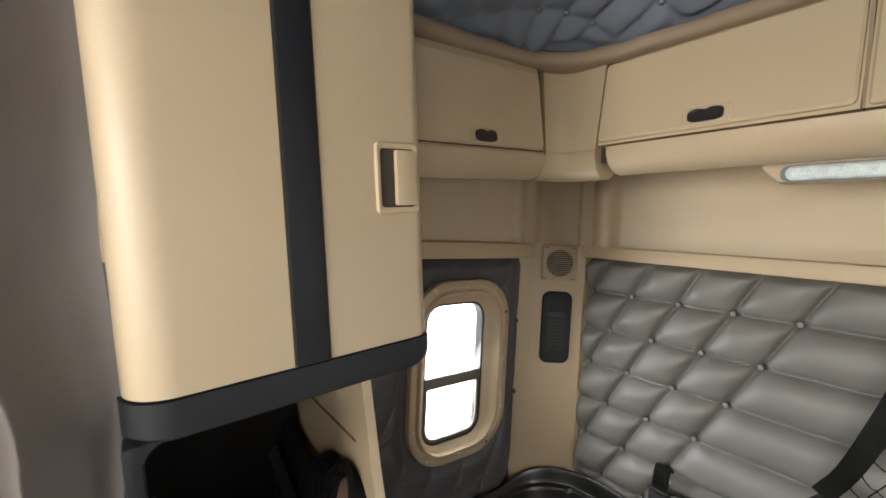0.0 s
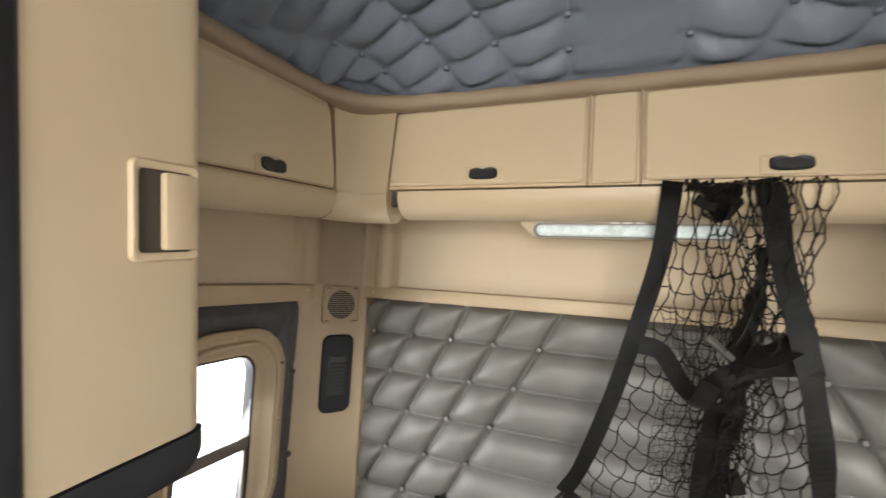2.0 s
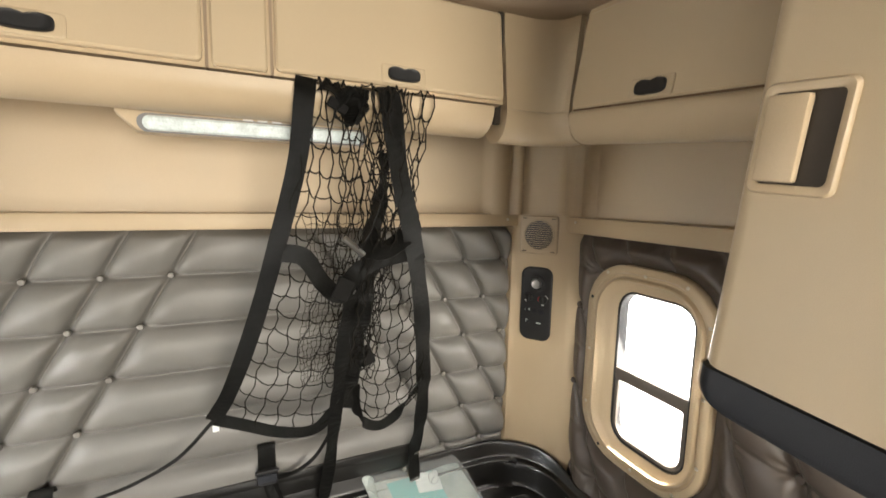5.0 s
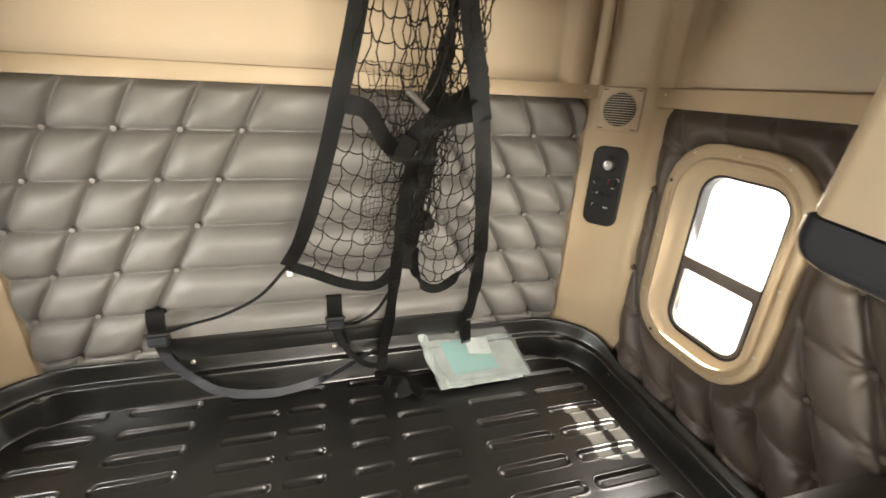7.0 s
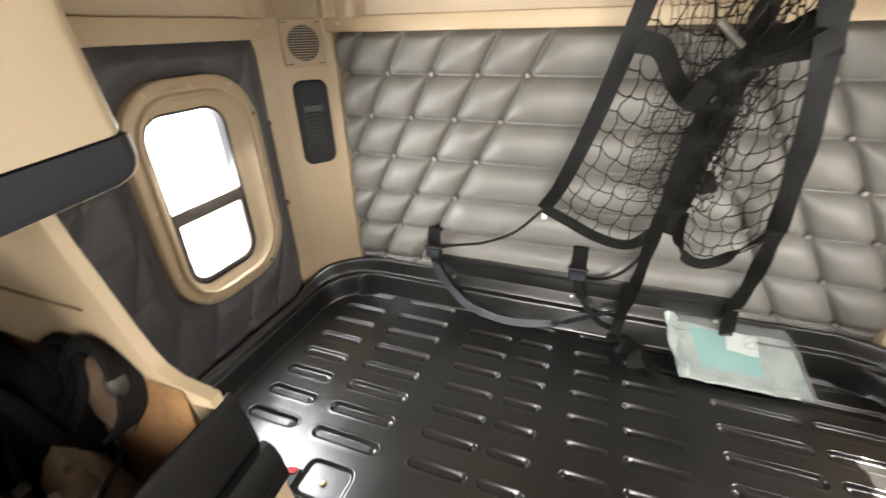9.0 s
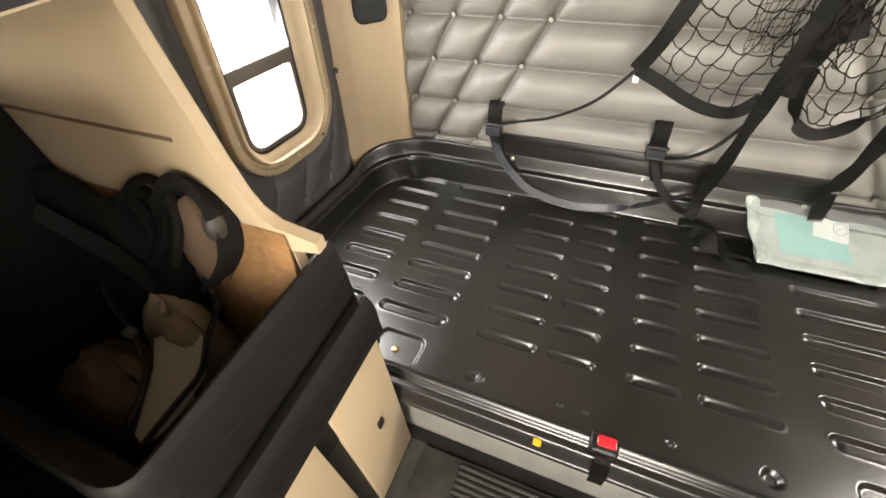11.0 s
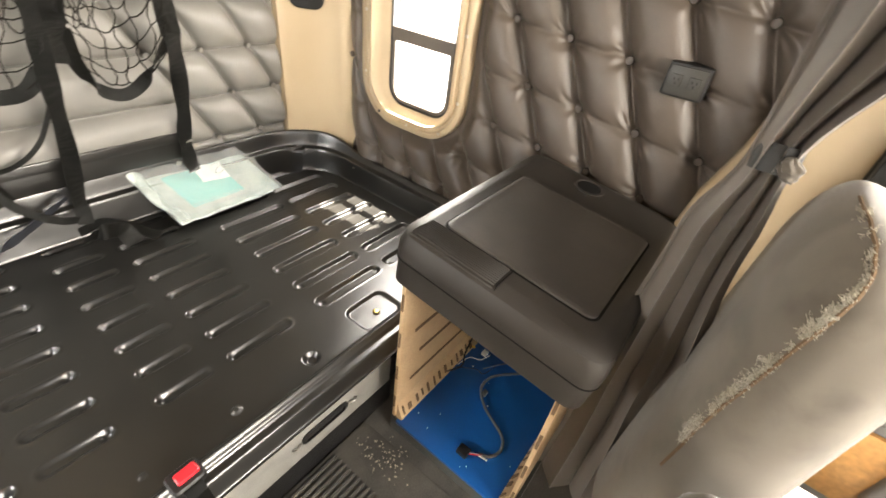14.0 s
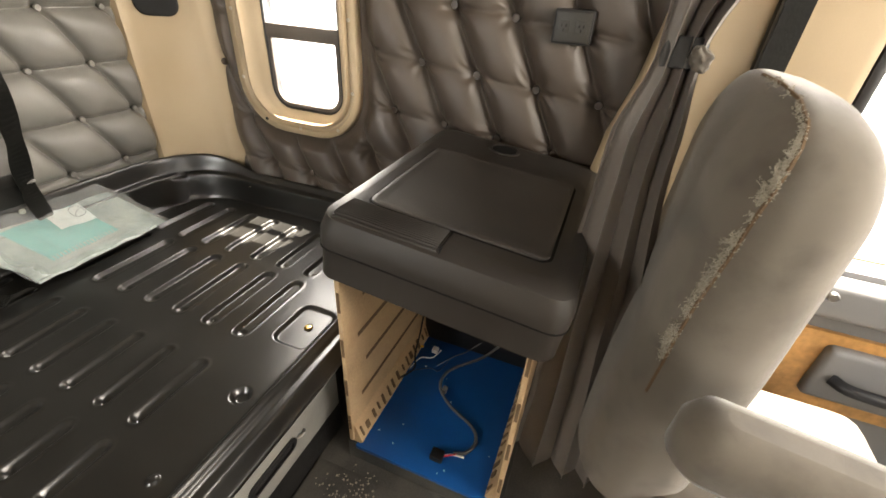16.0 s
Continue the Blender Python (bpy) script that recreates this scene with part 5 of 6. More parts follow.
part("lid_notch", rbox(-0.300, -0.225, -0.003, -0.0008, 0.002, 0.0224, 0), NOOK_BLACK, ctr, "dark cut in the counter edge")
cup = loft([[(r * math.cos(2 * math.pi * k / 24), r * math.sin(2 * math.pi * k / 24), z) for k in range(24)] for r, z in ((0.043, 0.0205), (0.043, 0.024), (0.036, 0.024), (0.033, 0.0215))], closed=True)
part("cup_rim", move(cup, pose(0.235, 0.03, 0)), COUNTER, ctr)
part("cup_well", move(disc(0.034, 0.001, 24), pose(0.235, 0.03, 0.0207)), NOOK_BLACK, ctr, "dark cup well")

unit = thing("counter_unit", "open counter cabinet with ribbed tan plastic sides, its door removed", "cabinet")


slots = random.Random(8)


def ribbed_side(y, face, z0, z1, name):
    """Moulded side: sunk grooves, a slotted foot flange and slots in the front edge."""
    s = part(name, rbox(0.505, 1.10, y - 0.006, y + 0.006, z0, z1, 0.002), MDF, unit, "tan moulded side panel with slots")
    for i in range(4):
        z = z0 + 0.13 + 0.105 * i
        if z < z1 - 0.06:
            part("groove", rbox(0.56 + 0.03 * (i % 2), 1.0, y + face * 0.0055, y + face * 0.0075, z, z + 0.012, 0), GROOVE, s)
    fl = loft([[(x, y + face * a, z0 + b) for a, b in ((0.004, 0.06), (0.010, 0.056), (0.030, -0.004 + 0.004 * noise.noise((x * 30, y, 0))), (0.024, -0.010), (0.004, -0.010))] for x in [0.512 + 0.02 * k for k in range(26)]])
    part("flange", fl, MDF, s)
    for i in range(16):
        x = 0.528 + 0.030 * i
        m = pose(x + slots.uniform(-0.005, 0.005), y + face * 0.0225, z0 + 0.024 + slots.uniform(-0.004, 0.004), face * 20, 0, 0)
        hw, hh = slots.uniform(0.002, 0.0075), slots.uniform(0.010, 0.018)
        part("slot", move(rbox(-hw, hw, -0.002, 0.002, -hh, hh, 0), m), GROOVE, s)
    for i in range(4):
        z = z0 + 0.05 + 0.135 * i
        if z < z1 - 0.05:
            part("edge_slot", rbox(0.5035, 0.508, y - 0.004, y + 0.003, z, z + 0.055, 0), GROOVE, s)
    return s


ribbed_side(1.512, -1, 0.095, 0.66, "side_panel")
ribbed_side(1.105, 1, 0.095, 0.62, "side_panel")
part("back_panel", rbox(1.095, 1.11, 1.105, 1.512, 0.05, 0.66, 0), BLACK, unit)
part("blue_floor", rbox(0.503, 1.10, 1.12, 1.50, 0.068, 0.082, 0.002), BLUE, unit, "bright blue floor board")
part("plinth", rbox(0.515, 1.13, 1.09, 1.53, 0.0, 0.068, 0), FLOOR_MAT, unit, "black plinth")
part("inner_riser", rbox(0.96, 1.10, 1.12, 1.50, 0.085, 0.30, 0.01), BLACK, unit, "dark riser inside the cabinet")
specks = bmesh.new()
rnd = random.Random(21)
for i in range(9):
    merge(specks, move(disc(rnd.uniform(0.001, 0.0032), 0.001, 6, 0.5), pose(rnd.uniform(0.52, 0.95), rnd.uniform(1.14, 1.48), 0.0822)))
tagged(part("debris", specks, PAPER), "small white specks of debris on the blue board", "debris", kind="stuff")
h = thing("wiring_harness", "loose grey-black wiring with white and yellow connectors in the blue cabinet", "cable")
part("cable", tube(spline([(0.585, 1.245, 0.09), (0.60, 1.215, 0.09), (0.64, 1.20, 0.09), (0.68, 1.225, 0.092), (0.72, 1.31, 0.095), (0.765, 1.358, 0.10), (0.81, 1.362, 0.105), (0.85, 1.34, 0.11), (0.92, 1.27, 0.12), (0.97, 1.22, 0.16)], 8), 0.0048, 8), CABLE_GREY, h)
part("plug", rbox(0.545, 0.575, 1.265, 1.30, 0.084, 0.104, 0.004), BLACK, h, "black plug")
part("plug_wire", tube(spline([(0.565, 1.27, 0.092), (0.578, 1.245, 0.094), (0.585, 1.215, 0.09)], 5), 0.003, 6), WHITE, h, "white wire")
part("plug_wire", tube(spline([(0.56, 1.268, 0.096), (0.57, 1.25, 0.10), (0.585, 1.235, 0.092)], 5), 0.002, 6), RED, h, "red wire")
part("clip", rbox(0.755, 0.775, 1.335, 1.35, 0.088, 0.104, 0.003), CABLE_GREY, h, "grey cable clip")
part("connector", rbox(0.898, 0.92, 1.425, 1.445, 0.085, 0.10, 0.003), WHITE, h, "white connector")
part("wire", tube(spline([(0.86, 1.525 - 0.03, 0.10), (0.885, 1.49, 0.105), (0.90, 1.475, 0.10)], 6), 0.004), YELLOW, h, "yellow wire end")
WIRES = (((0.80, 1.48, 0.09), (0.84, 1.46, 0.11), (0.87, 1.43, 0.095), (0.90, 1.41, 0.11)), ((0.78, 1.49, 0.09), (0.82, 1.42, 0.10), (0.83, 1.39, 0.09), (0.87, 1.37, 0.11)), ((0.74, 1.49, 0.10), (0.79, 1.46, 0.11), (0.84, 1.48, 0.12), (0.90, 1.49, 0.16), (0.93, 1.49, 0.24)), ((0.84, 1.40, 0.10), (0.88, 1.36, 0.12), (0.93, 1.33, 0.11), (0.96, 1.29, 0.14)))
for k, w in enumerate(WIRES):
    part("wire", tube(spline(w, 6), (0.0018, 0.0015, 0.003, 0.002)[k], 5), (WHITE, SLATE, BLACK, CABLE_GREY)[k], h)

# power outlet on the quilted wall
o = thing("wall_outlet", "grey twin socket plate in a black box on the quilted wall", "outlet", at=pose(1.097, 1.21, 1.088, 0, 0, 0))
part("box", rbox(-0.020, 0.03, -0.046, 0.046, -0.037, 0.037, 0.006), BLACK, o)
part("cover", rbox(-0.024, -0.0195, -0.040, 0.040, -0.031, 0.031, 0.003), SOCKET_GREY, o, "grey socket plate")
for y in (-0.02, 0.02):
    part("socket", rbox(-0.0262, -0.0235, y - 0.012, y + 0.012, -0.013, 0.013, 0.001), SOCKET_GREY, o)
    for dy, dz in ((-0.005, 0.003), (0.005, 0.003), (0, -0.006)):
        part("slot", rbox(-0.0266, -0.0258, y + dy - 0.0014, y + dy + 0.0014, dz - 0.003, dz + 0.003, 0), NOOK_BLACK, o)

# ---------------------------------------------------------------- hanging cargo net


def net_point(x, z, out=0.0):
    return Vector((x, 2.086 + (1.83 - z) * 0.335 - out - 0.022 * max(0.0, 1 - abs(z - 1.79) / 0.10), z))


def along(table, z):
    """Piecewise linear x for a height."""
    for (z1, x1), (z2, x2) in zip(table, table[1:]):
        if z >= z2:
            t = (z1 - z) / (z1 - z2)
            return x1 + (x2 - x1) * max(0, t)
    return table[-1][1]


L_EDGE = ((1.83, 0.118), (1.659, 0.096), (1.482, 0.056), (1.271, 0.0), (1.075, -0.064), (0.985, -0.108), (0.8, -0.15))
F_EDGE = ((1.83, 0.205), (1.607, 0.24), (1.439, 0.25), (1.255, 0.242), (1.107, 0.222), (0.92, 0.188), (0.8, 0.18))
G_EDGE = ((1.83, 0.215), (1.6, 0.255), (1.44, 0.245), (1.25, 0.25), (1.05, 0.247), (0.95, 0.262), (0.8, 0.27))
R_EDGE = ((1.83, 0.325), (1.654, 0.355), (1.478, 0.405), (1.284, 0.440), (0.993, 0.478), (0.8, 0.49))


def low_left(u):
    return 0.985 - 0.10 * math.sin(min(1, u * 1.15) * math.pi / 2) + (0.03 if u > 0.9 else 0.0) * (u - 0.9) * 10


def low_right(u):
    return 0.955 - 0.105 * math.sin(math.pi * min(1, max(0, u))) + 0.03 * u


def net_panel(parent, a, b, low, nu, nv, wave, seed, r=0.0017, top=1.83, off=0.0):
    """Knotted cords between two edges; cells sag a little between the knots."""
    rnd2 = random.Random(seed)
    bm = bmesh.new()
    grid = {}
    for j in range(nv + 1):
        for i in range(nu + 1):
            u = i / nu
            v = (j / nv) ** 0.92
            z = top + (low(u) - top) * v
            xa, xb = along(a, z), along(b, z)
            x = xa + (xb - xa) * u
            o = off + wave * math.sin(u * math.pi * 3 + v * 4 + seed) * (0.4 + 0.6 * v)
            if 0 < i < nu:
                x += rnd2.uniform(-1, 1) * (0.006 if r > 0.0015 else 0.0015)
                z += rnd2.uniform(-1, 1) * (0.007 if r > 0.0015 else 0.0015)
            grid[i, j] = net_point(x, z, o)
    for j in range(nv + 1):
        pts = []
        for i in range(nu):
            p, q = grid[i, j], grid[i + 1, j]
            pts.append(p)
            for t in (0.33, 0.67):
                m = p.lerp(q, t)
                m.z -= (0.009 if r > 0.0015 else 0.003) * (1 if (i + j) % 2 else 0.5)
                pts.append(m)
        pts.append(grid[nu, j])
        merge(bm, tube(pts, r * rnd2.uniform(0.85, 1.2), 5))
    for i in range(nu + 1):
        pts = []
        for j in range(nv):
            p, q = grid[i, j], grid[i, j + 1]
            pts.append(p)
            m = p.lerp(q, 0.5)
            m.x += (0.006 if r > 0.0015 else 0.002) * (1 if (i + j) % 2 else -1)
            pts.append(m)
        pts.append(grid[i, nv])
        merge(bm, tube(pts, r, 5))
    for (i, j), p in grid.items():
        if 0 < i < nu and r > 0.0015:
            bm2 = bmesh.new()
            bmesh.ops.create_icosphere(bm2, subdivisions=1, radius=r * 1.9)
            merge(bm, move(bm2, Matrix.Translation(p)))
    return part("netting", bm, CORD if r > 0.0015 else FINE_CORD, parent, "knotted black cord netting" if r > 0.0015 else "fine brown-black mesh netting")


net = thing("cargo_net", "black bunk restraint net hanging folded from the rear overhead cabinet", "net")
net_panel(net, L_EDGE, F_EDGE, low_left, 6, 17, 0.012, 1)
net_panel(net, G_EDGE, R_EDGE, low_right, 6, 18, 0.014, 2, off=0.004)
net_panel(net, ((1.83, 0.19), (1.5, 0.20), (1.2, 0.19), (0.9, 0.17)), ((1.83, 0.33), (1.5, 0.36), (1.2, 0.33), (0.9, 0.33)), lambda u: 1.02, 9, 19, 0.02, 3, off=-0.05)
net_panel(net, ((1.83, 0.24), (1.5, 0.27), (1.2, 0.235), (0.9, 0.22)), ((1.83, 0.31), (1.5, 0.335), (1.2, 0.29), (0.9, 0.28)), lambda u: 1.10, 6, 20, 0.02, 4, off=0.02)
net_panel(net, ((1.83, 0.335), (1.6, 0.365), (1.4, 0.41), (1.2, 0.44)), ((1.83, 0.385), (1.6, 0.375), (1.4, 0.425), (1.2, 0.455)), lambda u: 1.25, 3, 14, 0.01, 5)

net_panel(net, ((1.56, 0.10), (1.42, 0.13), (1.18, 0.095), (1.0, 0.11)), ((1.56, 0.24), (1.31, 0.235), (1.15, 0.20), (1.0, 0.175)), lambda u: 1.03 + 0.03 * u, 9, 24, 0.008, 11, r=0.0009, top=1.55, off=-0.03)


def edge_strap(name, pts, width, label, twist=0.0, n=8, across=(1, 0, 0)):
    p = spline(pts, n)
    acr = []
    for i in range(len(p)):
        a = twist * math.sin(i * 0.5)
        acr.append((math.cos(a), math.sin(a), 0.0))
    if across != (1, 0, 0):
        acr = across
    return part(name, ribbon(p, acr, width), WEBBING, net, label)


edge_strap("edge_strap", [net_point(0.104, 1.836, -0.012), net_point(0.098, 1.79, 0.006), net_point(0.086, 1.66, 0.006), net_point(0.044, 1.48, 0.006), net_point(-0.012, 1.27, 0.006), net_point(-0.077, 1.075, 0.006), net_point(-0.125, 0.98, 0.006)], 0.042, "flat black webbing edge of the net", twist=0.14)
edge_strap("edge_strap", [net_point(0.272, 1.836, -0.012), net_point(0.280, 1.80, 0.012), net_point(0.318, 1.655, 0.028), net_point(0.375, 1.478, 0.034), net_point(0.428, 1.284, 0.026), net_point(0.456, 1.15, 0.016), net_point(0.486, 0.99, 0.006)], 0.048, "flat black webbing edge of the net", twist=0.25)
low_pts = [net_point(-0.12, 0.983, 0.008), net_point(-0.05, 0.948, 0.012), net_point(0.03, 0.905, 0.016), net_point(0.105, 0.882, 0.016), net_point(0.155, 0.888, 0.01), net_point(0.195, 0.93, 0.0)]
edge_strap("hem_band", low_pts, 0.034, "black hem band", across=(0.25, 0, 1))
low2 = [net_point(0.258, 1.02, 0.0), net_point(0.264, 0.94, 0.008), net_point(0.295, 0.872, 0.016), net_point(0.345, 0.848, 0.02), net_point(0.395, 0.872, 0.016), net_point(0.44, 0.93, 0.01), net_point(0.486, 0.995, 0.004)]
p = spline(low2, 6)
edge_strap("hem_band", low2, 0.032, "black hem band", n=6, across=[((math.cos(3.1 * i / (len(p) - 1)) * -0.9), 0.1, abs(math.sin(3.1 * i / (len(p) - 1))) + 0.15) for i in range(len(p))])
band = [net_point(0.055, 1.455, 0.010), net_point(0.105, 1.44, 0.014), net_point(0.150, 1.37, 0.02), net_point(0.195, 1.335, 0.022), net_point(0.235, 1.395, 0.02), net_point(0.30, 1.428, 0.016), net_point(0.41, 1.452, 0.03)]
edge_strap("cross_band", band, 0.045, "black cross band of the net", across=(0, 0, 1))
mid = [net_point(0.225, 1.33, 0.012), net_point(0.214, 1.20, 0.02), net_point(0.205, 1.05, 0.026), net_point(0.198, 0.92, 0.03), Vector((0.192, 2.44, 0.72)), Vector((0.178, 2.49, 0.56)), Vector((0.165, 2.47, 0.475))]
edge_strap("tether_strap", mid, 0.04, "black tether strap", twist=0.5)
right = [net_point(0.486, 0.995, 0.008), Vector((0.492, 2.39, 0.88)), Vector((0.505, 2.45, 0.76)), Vector((0.515, 2.515, 0.655)), Vector((0.52, 2.535, 0.58)), Vector((0.522, 2.525, 0.515))]
edge_strap("tether_strap", right, 0.044, "black tether strap", twist=0.3)
back_strap = [net_point(0.30, 1.70, -0.03), net_point(0.285, 1.55, -0.01), net_point(0.255, 1.42, 0.01), net_point(0.262, 1.28, 0.0), net_point(0.245, 1.12, 0.012), net_point(0.225, 1.02, 0.01)]
edge_strap("folded_strap", back_strap, 0.040, "folded black webbing inside the net", twist=0.9)
edge_strap("folded_strap", [net_point(0.21, 1.82, 0.01), net_point(0.18, 1.79, 0.02), net_point(0.16, 1.765, 0.02), net_point(0.20, 1.75, 0.015), net_point(0.225, 1.82, 0.01)], 0.04, "folded black webbing at the top of the net", across=(0.2, 1, 0.2))
edge_strap("folded_strap", [net_point(0.285, 1.60, 0.0), net_point(0.262, 1.53, 0.02), net_point(0.245, 1.47, 0.02), net_point(0.30, 1.455, 0.03), net_point(0.36, 1.49, 0.02)], 0.05, "folded black webbing inside the net", across=(0.3, 0.4, 1))
edge_strap("folded_strap", [net_point(0.27, 1.40, 0.01), net_point(0.258, 1.30, 0.016), net_point(0.25, 1.18, 0.012), net_point(0.235, 1.05, 0.014), net_point(0.222, 0.95, 0.02)], 0.06, "folded black webbing inside the net", twist=0.6)
for k, (xa, za, xb, zb, w) in enumerate(((0.135, 1.828, 0.225, 1.768, 0.05), (0.155, 1.826, 0.205, 1.752, 0.042), (0.215, 1.828, 0.172, 1.775, 0.046))):
    edge_strap("folded_strap", [net_point(xa, za, -0.004 - 0.006 * k), net_point((xa + xb) / 2 + 0.01, (za + zb) / 2, 0.010 + 0.004 * k), net_point(xb, zb, 0.0)], w, "folded black webbing at the top of the net", twist=0.5)
part("strap_clip", rbox(0.517, 0.54, 2.525, 2.538, 0.622, 0.630, 0.002), STEEL, net, "small bright strap clip")
part("hook", move(rbox(-0.022, 0.022, -0.008, 0.008, -0.011, 0.011, 0.005), pose(0.165, 2.068, 1.782, 10, 25, 15)), NOOK_BLACK, net, "black plastic snap hook")
part("clip", tube(spline([net_point(0.195, 1.49, 0.03), net_point(0.215, 1.472, 0.034), net_point(0.245, 1.445, 0.034)], 5), 0.008, 8), STEEL, net, "silver metal clip")
part("clip_body", move(rbox(-0.022, 0.022, -0.008, 0.008, -0.03, 0.03, 0.006), Matrix.Translation(net_point(0.20, 1.352, 0.03)) @ pose(0, 0, 0, 0, 25, 0)), NOOK_BLACK, net, "black buckle in the net")
part("clip_body", move(rbox(-0.022, 0.022, -0.008, 0.008, -0.03, 0.03, 0.006), Matrix.Translation(net_point(0.285, 1.12, 0.0)) @ pose(0, 0, 0, 0, -20, 0)), NOOK_BLACK, net, "black buckle in the net")
part("tag", rbox(-0.128, -0.112, 2.365, 2.372, 0.945, 0.975, 0.002), PAPER, net, "white sewn tag")


def ratchet(x, label, tail, width, mat):
    b = thing("strap_buckle", label, "buckle", "bunk strap buckles", at=pose(x, 2.556, 0.675))
    part("loop", ribbon(spline([(0, 0.012, -0.06), (0, -0.014, -0.01), (0, -0.022, 0.045), (0, -0.014, 0.082), (0, 0.002, 0.093), (0, 0.014, 0.075)], 4), (1, 0, 0), 0.054, 0.005), WEBBING, b)
    part("buckle", rect_loft([(0.064, 0.052, 0.010, -0.010), (0.064, 0.052, 0.010, 0.006), (0.056, 0.044, 0.008, 0.011)]), BLACK, b, at=pose(0, -0.03, -0.002, 82, 0, 0))
    part("lever", rbox(-0.029, 0.029, -0.048, -0.036, -0.014, 0.012, 0.004), SHEEN_WEBBING, b, "grey lever of the buckle")
    part("bar", move(disc(0.006, 0.072, 10), pose(-0.036, -0.036, 0.018, 0, 90, 0)), BLACK, b)
    part("lower_strap", ribbon(spline([(0.006, -0.032, -0.02), (0.016, -0.034, -0.06), (0.03, -0.03, -0.105)], 5), (1, 0.1, 0.2), 0.042), WEBBING, b)
    part("tail", ribbon(spline(tail, 7), (1, 0.2, 0.3), width), mat, b)
    return b


ratchet(-0.567, "black webbing buckle with its strap lying on the bunk", [(0, -0.03, -0.02), (0.03, -0.04, -0.10), (0.09, -0.05, -0.165), (0.18, -0.075, -0.215), (0.34, -0.09, -0.236), (0.50, -0.08, -0.215), (0.60, -0.065, -0.180), (0.68, -0.055, -0.140), (0.72, -0.055, -0.118)], 0.029, SHEEN_WEBBING)
ratchet(0.005, "black webbing buckle on the anchor rail with a short tail", [(0, -0.03, -0.02), (0.02, -0.05, -0.07), (0.05, -0.07, -0.12), (0.11, -0.08, -0.17), (0.17, -0.07, -0.19)], 0.022, WEBBING)
s = thing("tension_cord", "thin black cord from the net to the strap buckle", "cord")
part("cord", ribbon(spline([(-0.12, 2.362, 0.985), (-0.22, 2.42, 0.86), (-0.35, 2.50, 0.76), (-0.46, 2.535, 0.715), (-0.555, 2.53, 0.69)], 7), (0, 0.2, 1), 0.010), WEBBING, s)
s = thing("tension_cord", "thin black cord from the net to the strap buckle", "cord")
part("cord", ribbon(spline([(0.20, 2.40, 0.87), (0.15, 2.47, 0.74), (0.09, 2.52, 0.67), (0.02, 2.53, 0.655)], 7), (0, 0.2, 1), 0.012), WEBBING, s)
s = thing("loose_strap", "loose crumpled black strap lying on the bunk pan", "strap")
part("webbing", ribbon(spline([(0.14, 2.47, 0.455), (0.20, 2.46, 0.47), (0.26, 2.44, 0.44), (0.29, 2.40, 0.42), (0.31, 2.375, 0.415)], 6), [(0.3, 1, 0.2)] * 25, 0.04), WEBBING, s)
part("crumple", ribbon(spline([(0.15, 2.44, 0.45), (0.18, 2.40, 0.475), (0.23, 2.41, 0.455), (0.24, 2.37, 0.42)], 6), (1, 0.2, 0.4), 0.05), WEBBING, s)

# ---------------------------------------------------------------- curtains


def curtain(name, label, rows, xmid, folds, amp, seed, nu=160, nv=70):
    """A hanging folded cloth; rows of (z, y0, y1, squeeze) from top to bottom."""
    c = thing(name, label, "curtain", "sleeper curtains")

    def f(u, v):
        z = rows[0][0] + (rows[-1][0] - rows[0][0]) * v
        for (za, a0, a1, sa), (zb, b0, b1, sb) in zip(rows, rows[1:]):
            if za >= z >= zb - 1e-9:
                t = (za - z) / (za - zb)
                t = t * t * (3 - 2 * t)
                y0, y1, s = a0 + (b0 - a0) * t, a1 + (b1 - a1) * t, sa + (sb - sa) * t
                break
        w = 2 * math.pi * folds * (1 - (1 - u) ** 1.5) + 0.6 * math.sin(5 * u + seed)
        y = y0 + (y1 - y0) * (u + 0.03 * math.sin(w * 2))
        x = xmid + s * amp * math.sin(w) + 0.006 * noise.noise((u * 6, z * 4, seed))
        return (x, y, z)
    sheet(nu, nv, f, "cloth", CURTAIN, c)
    return c


cr = curtain("curtain", "dark taupe sleeper curtain gathered by a tie-back beside the seat", ((2.05, 0.60, 1.06, 1.1), (1.6, 0.77, 1.055, 1.0), (1.3, 0.90, 1.05, 0.8), (1.09, 0.976, 1.042, 0.35), (0.95, 0.962, 1.078, 0.45), (0.6, 0.92, 1.095, 0.55), (0.3, 0.89, 1.10, 0.6), (0.06, 0.87, 1.11, 0.6)), 0.68, 3.4, 0.045, 1.0)
part("tie_back", move(rect_loft([(0.066, 0.058, 0.024, -0.02), (0.07, 0.062, 0.026, 0.0), (0.066, 0.058, 0.024, 0.02)], cap_first=True, cap_last=True), pose(0.70, 1.004, 1.088, 0, 12, 0)), BLACK, cr, "dark tie-back band")


def knot(u, v):
    n = 1 + 0.55 * noise.noise((math.cos(2 * math.pi * u) * 2, math.sin(2 * math.pi * u) * 2, v * 6))
    k = math.sin(math.pi * v) * n
    return (0.662 + 0.010 * k * math.cos(2 * math.pi * u), 0.984 + 0.014 * k * math.sin(2 * math.pi * u) - 0.012 * (v - 0.5), 1.088 + 0.017 * math.cos(math.pi * v) * (0.8 + 0.2 * n))


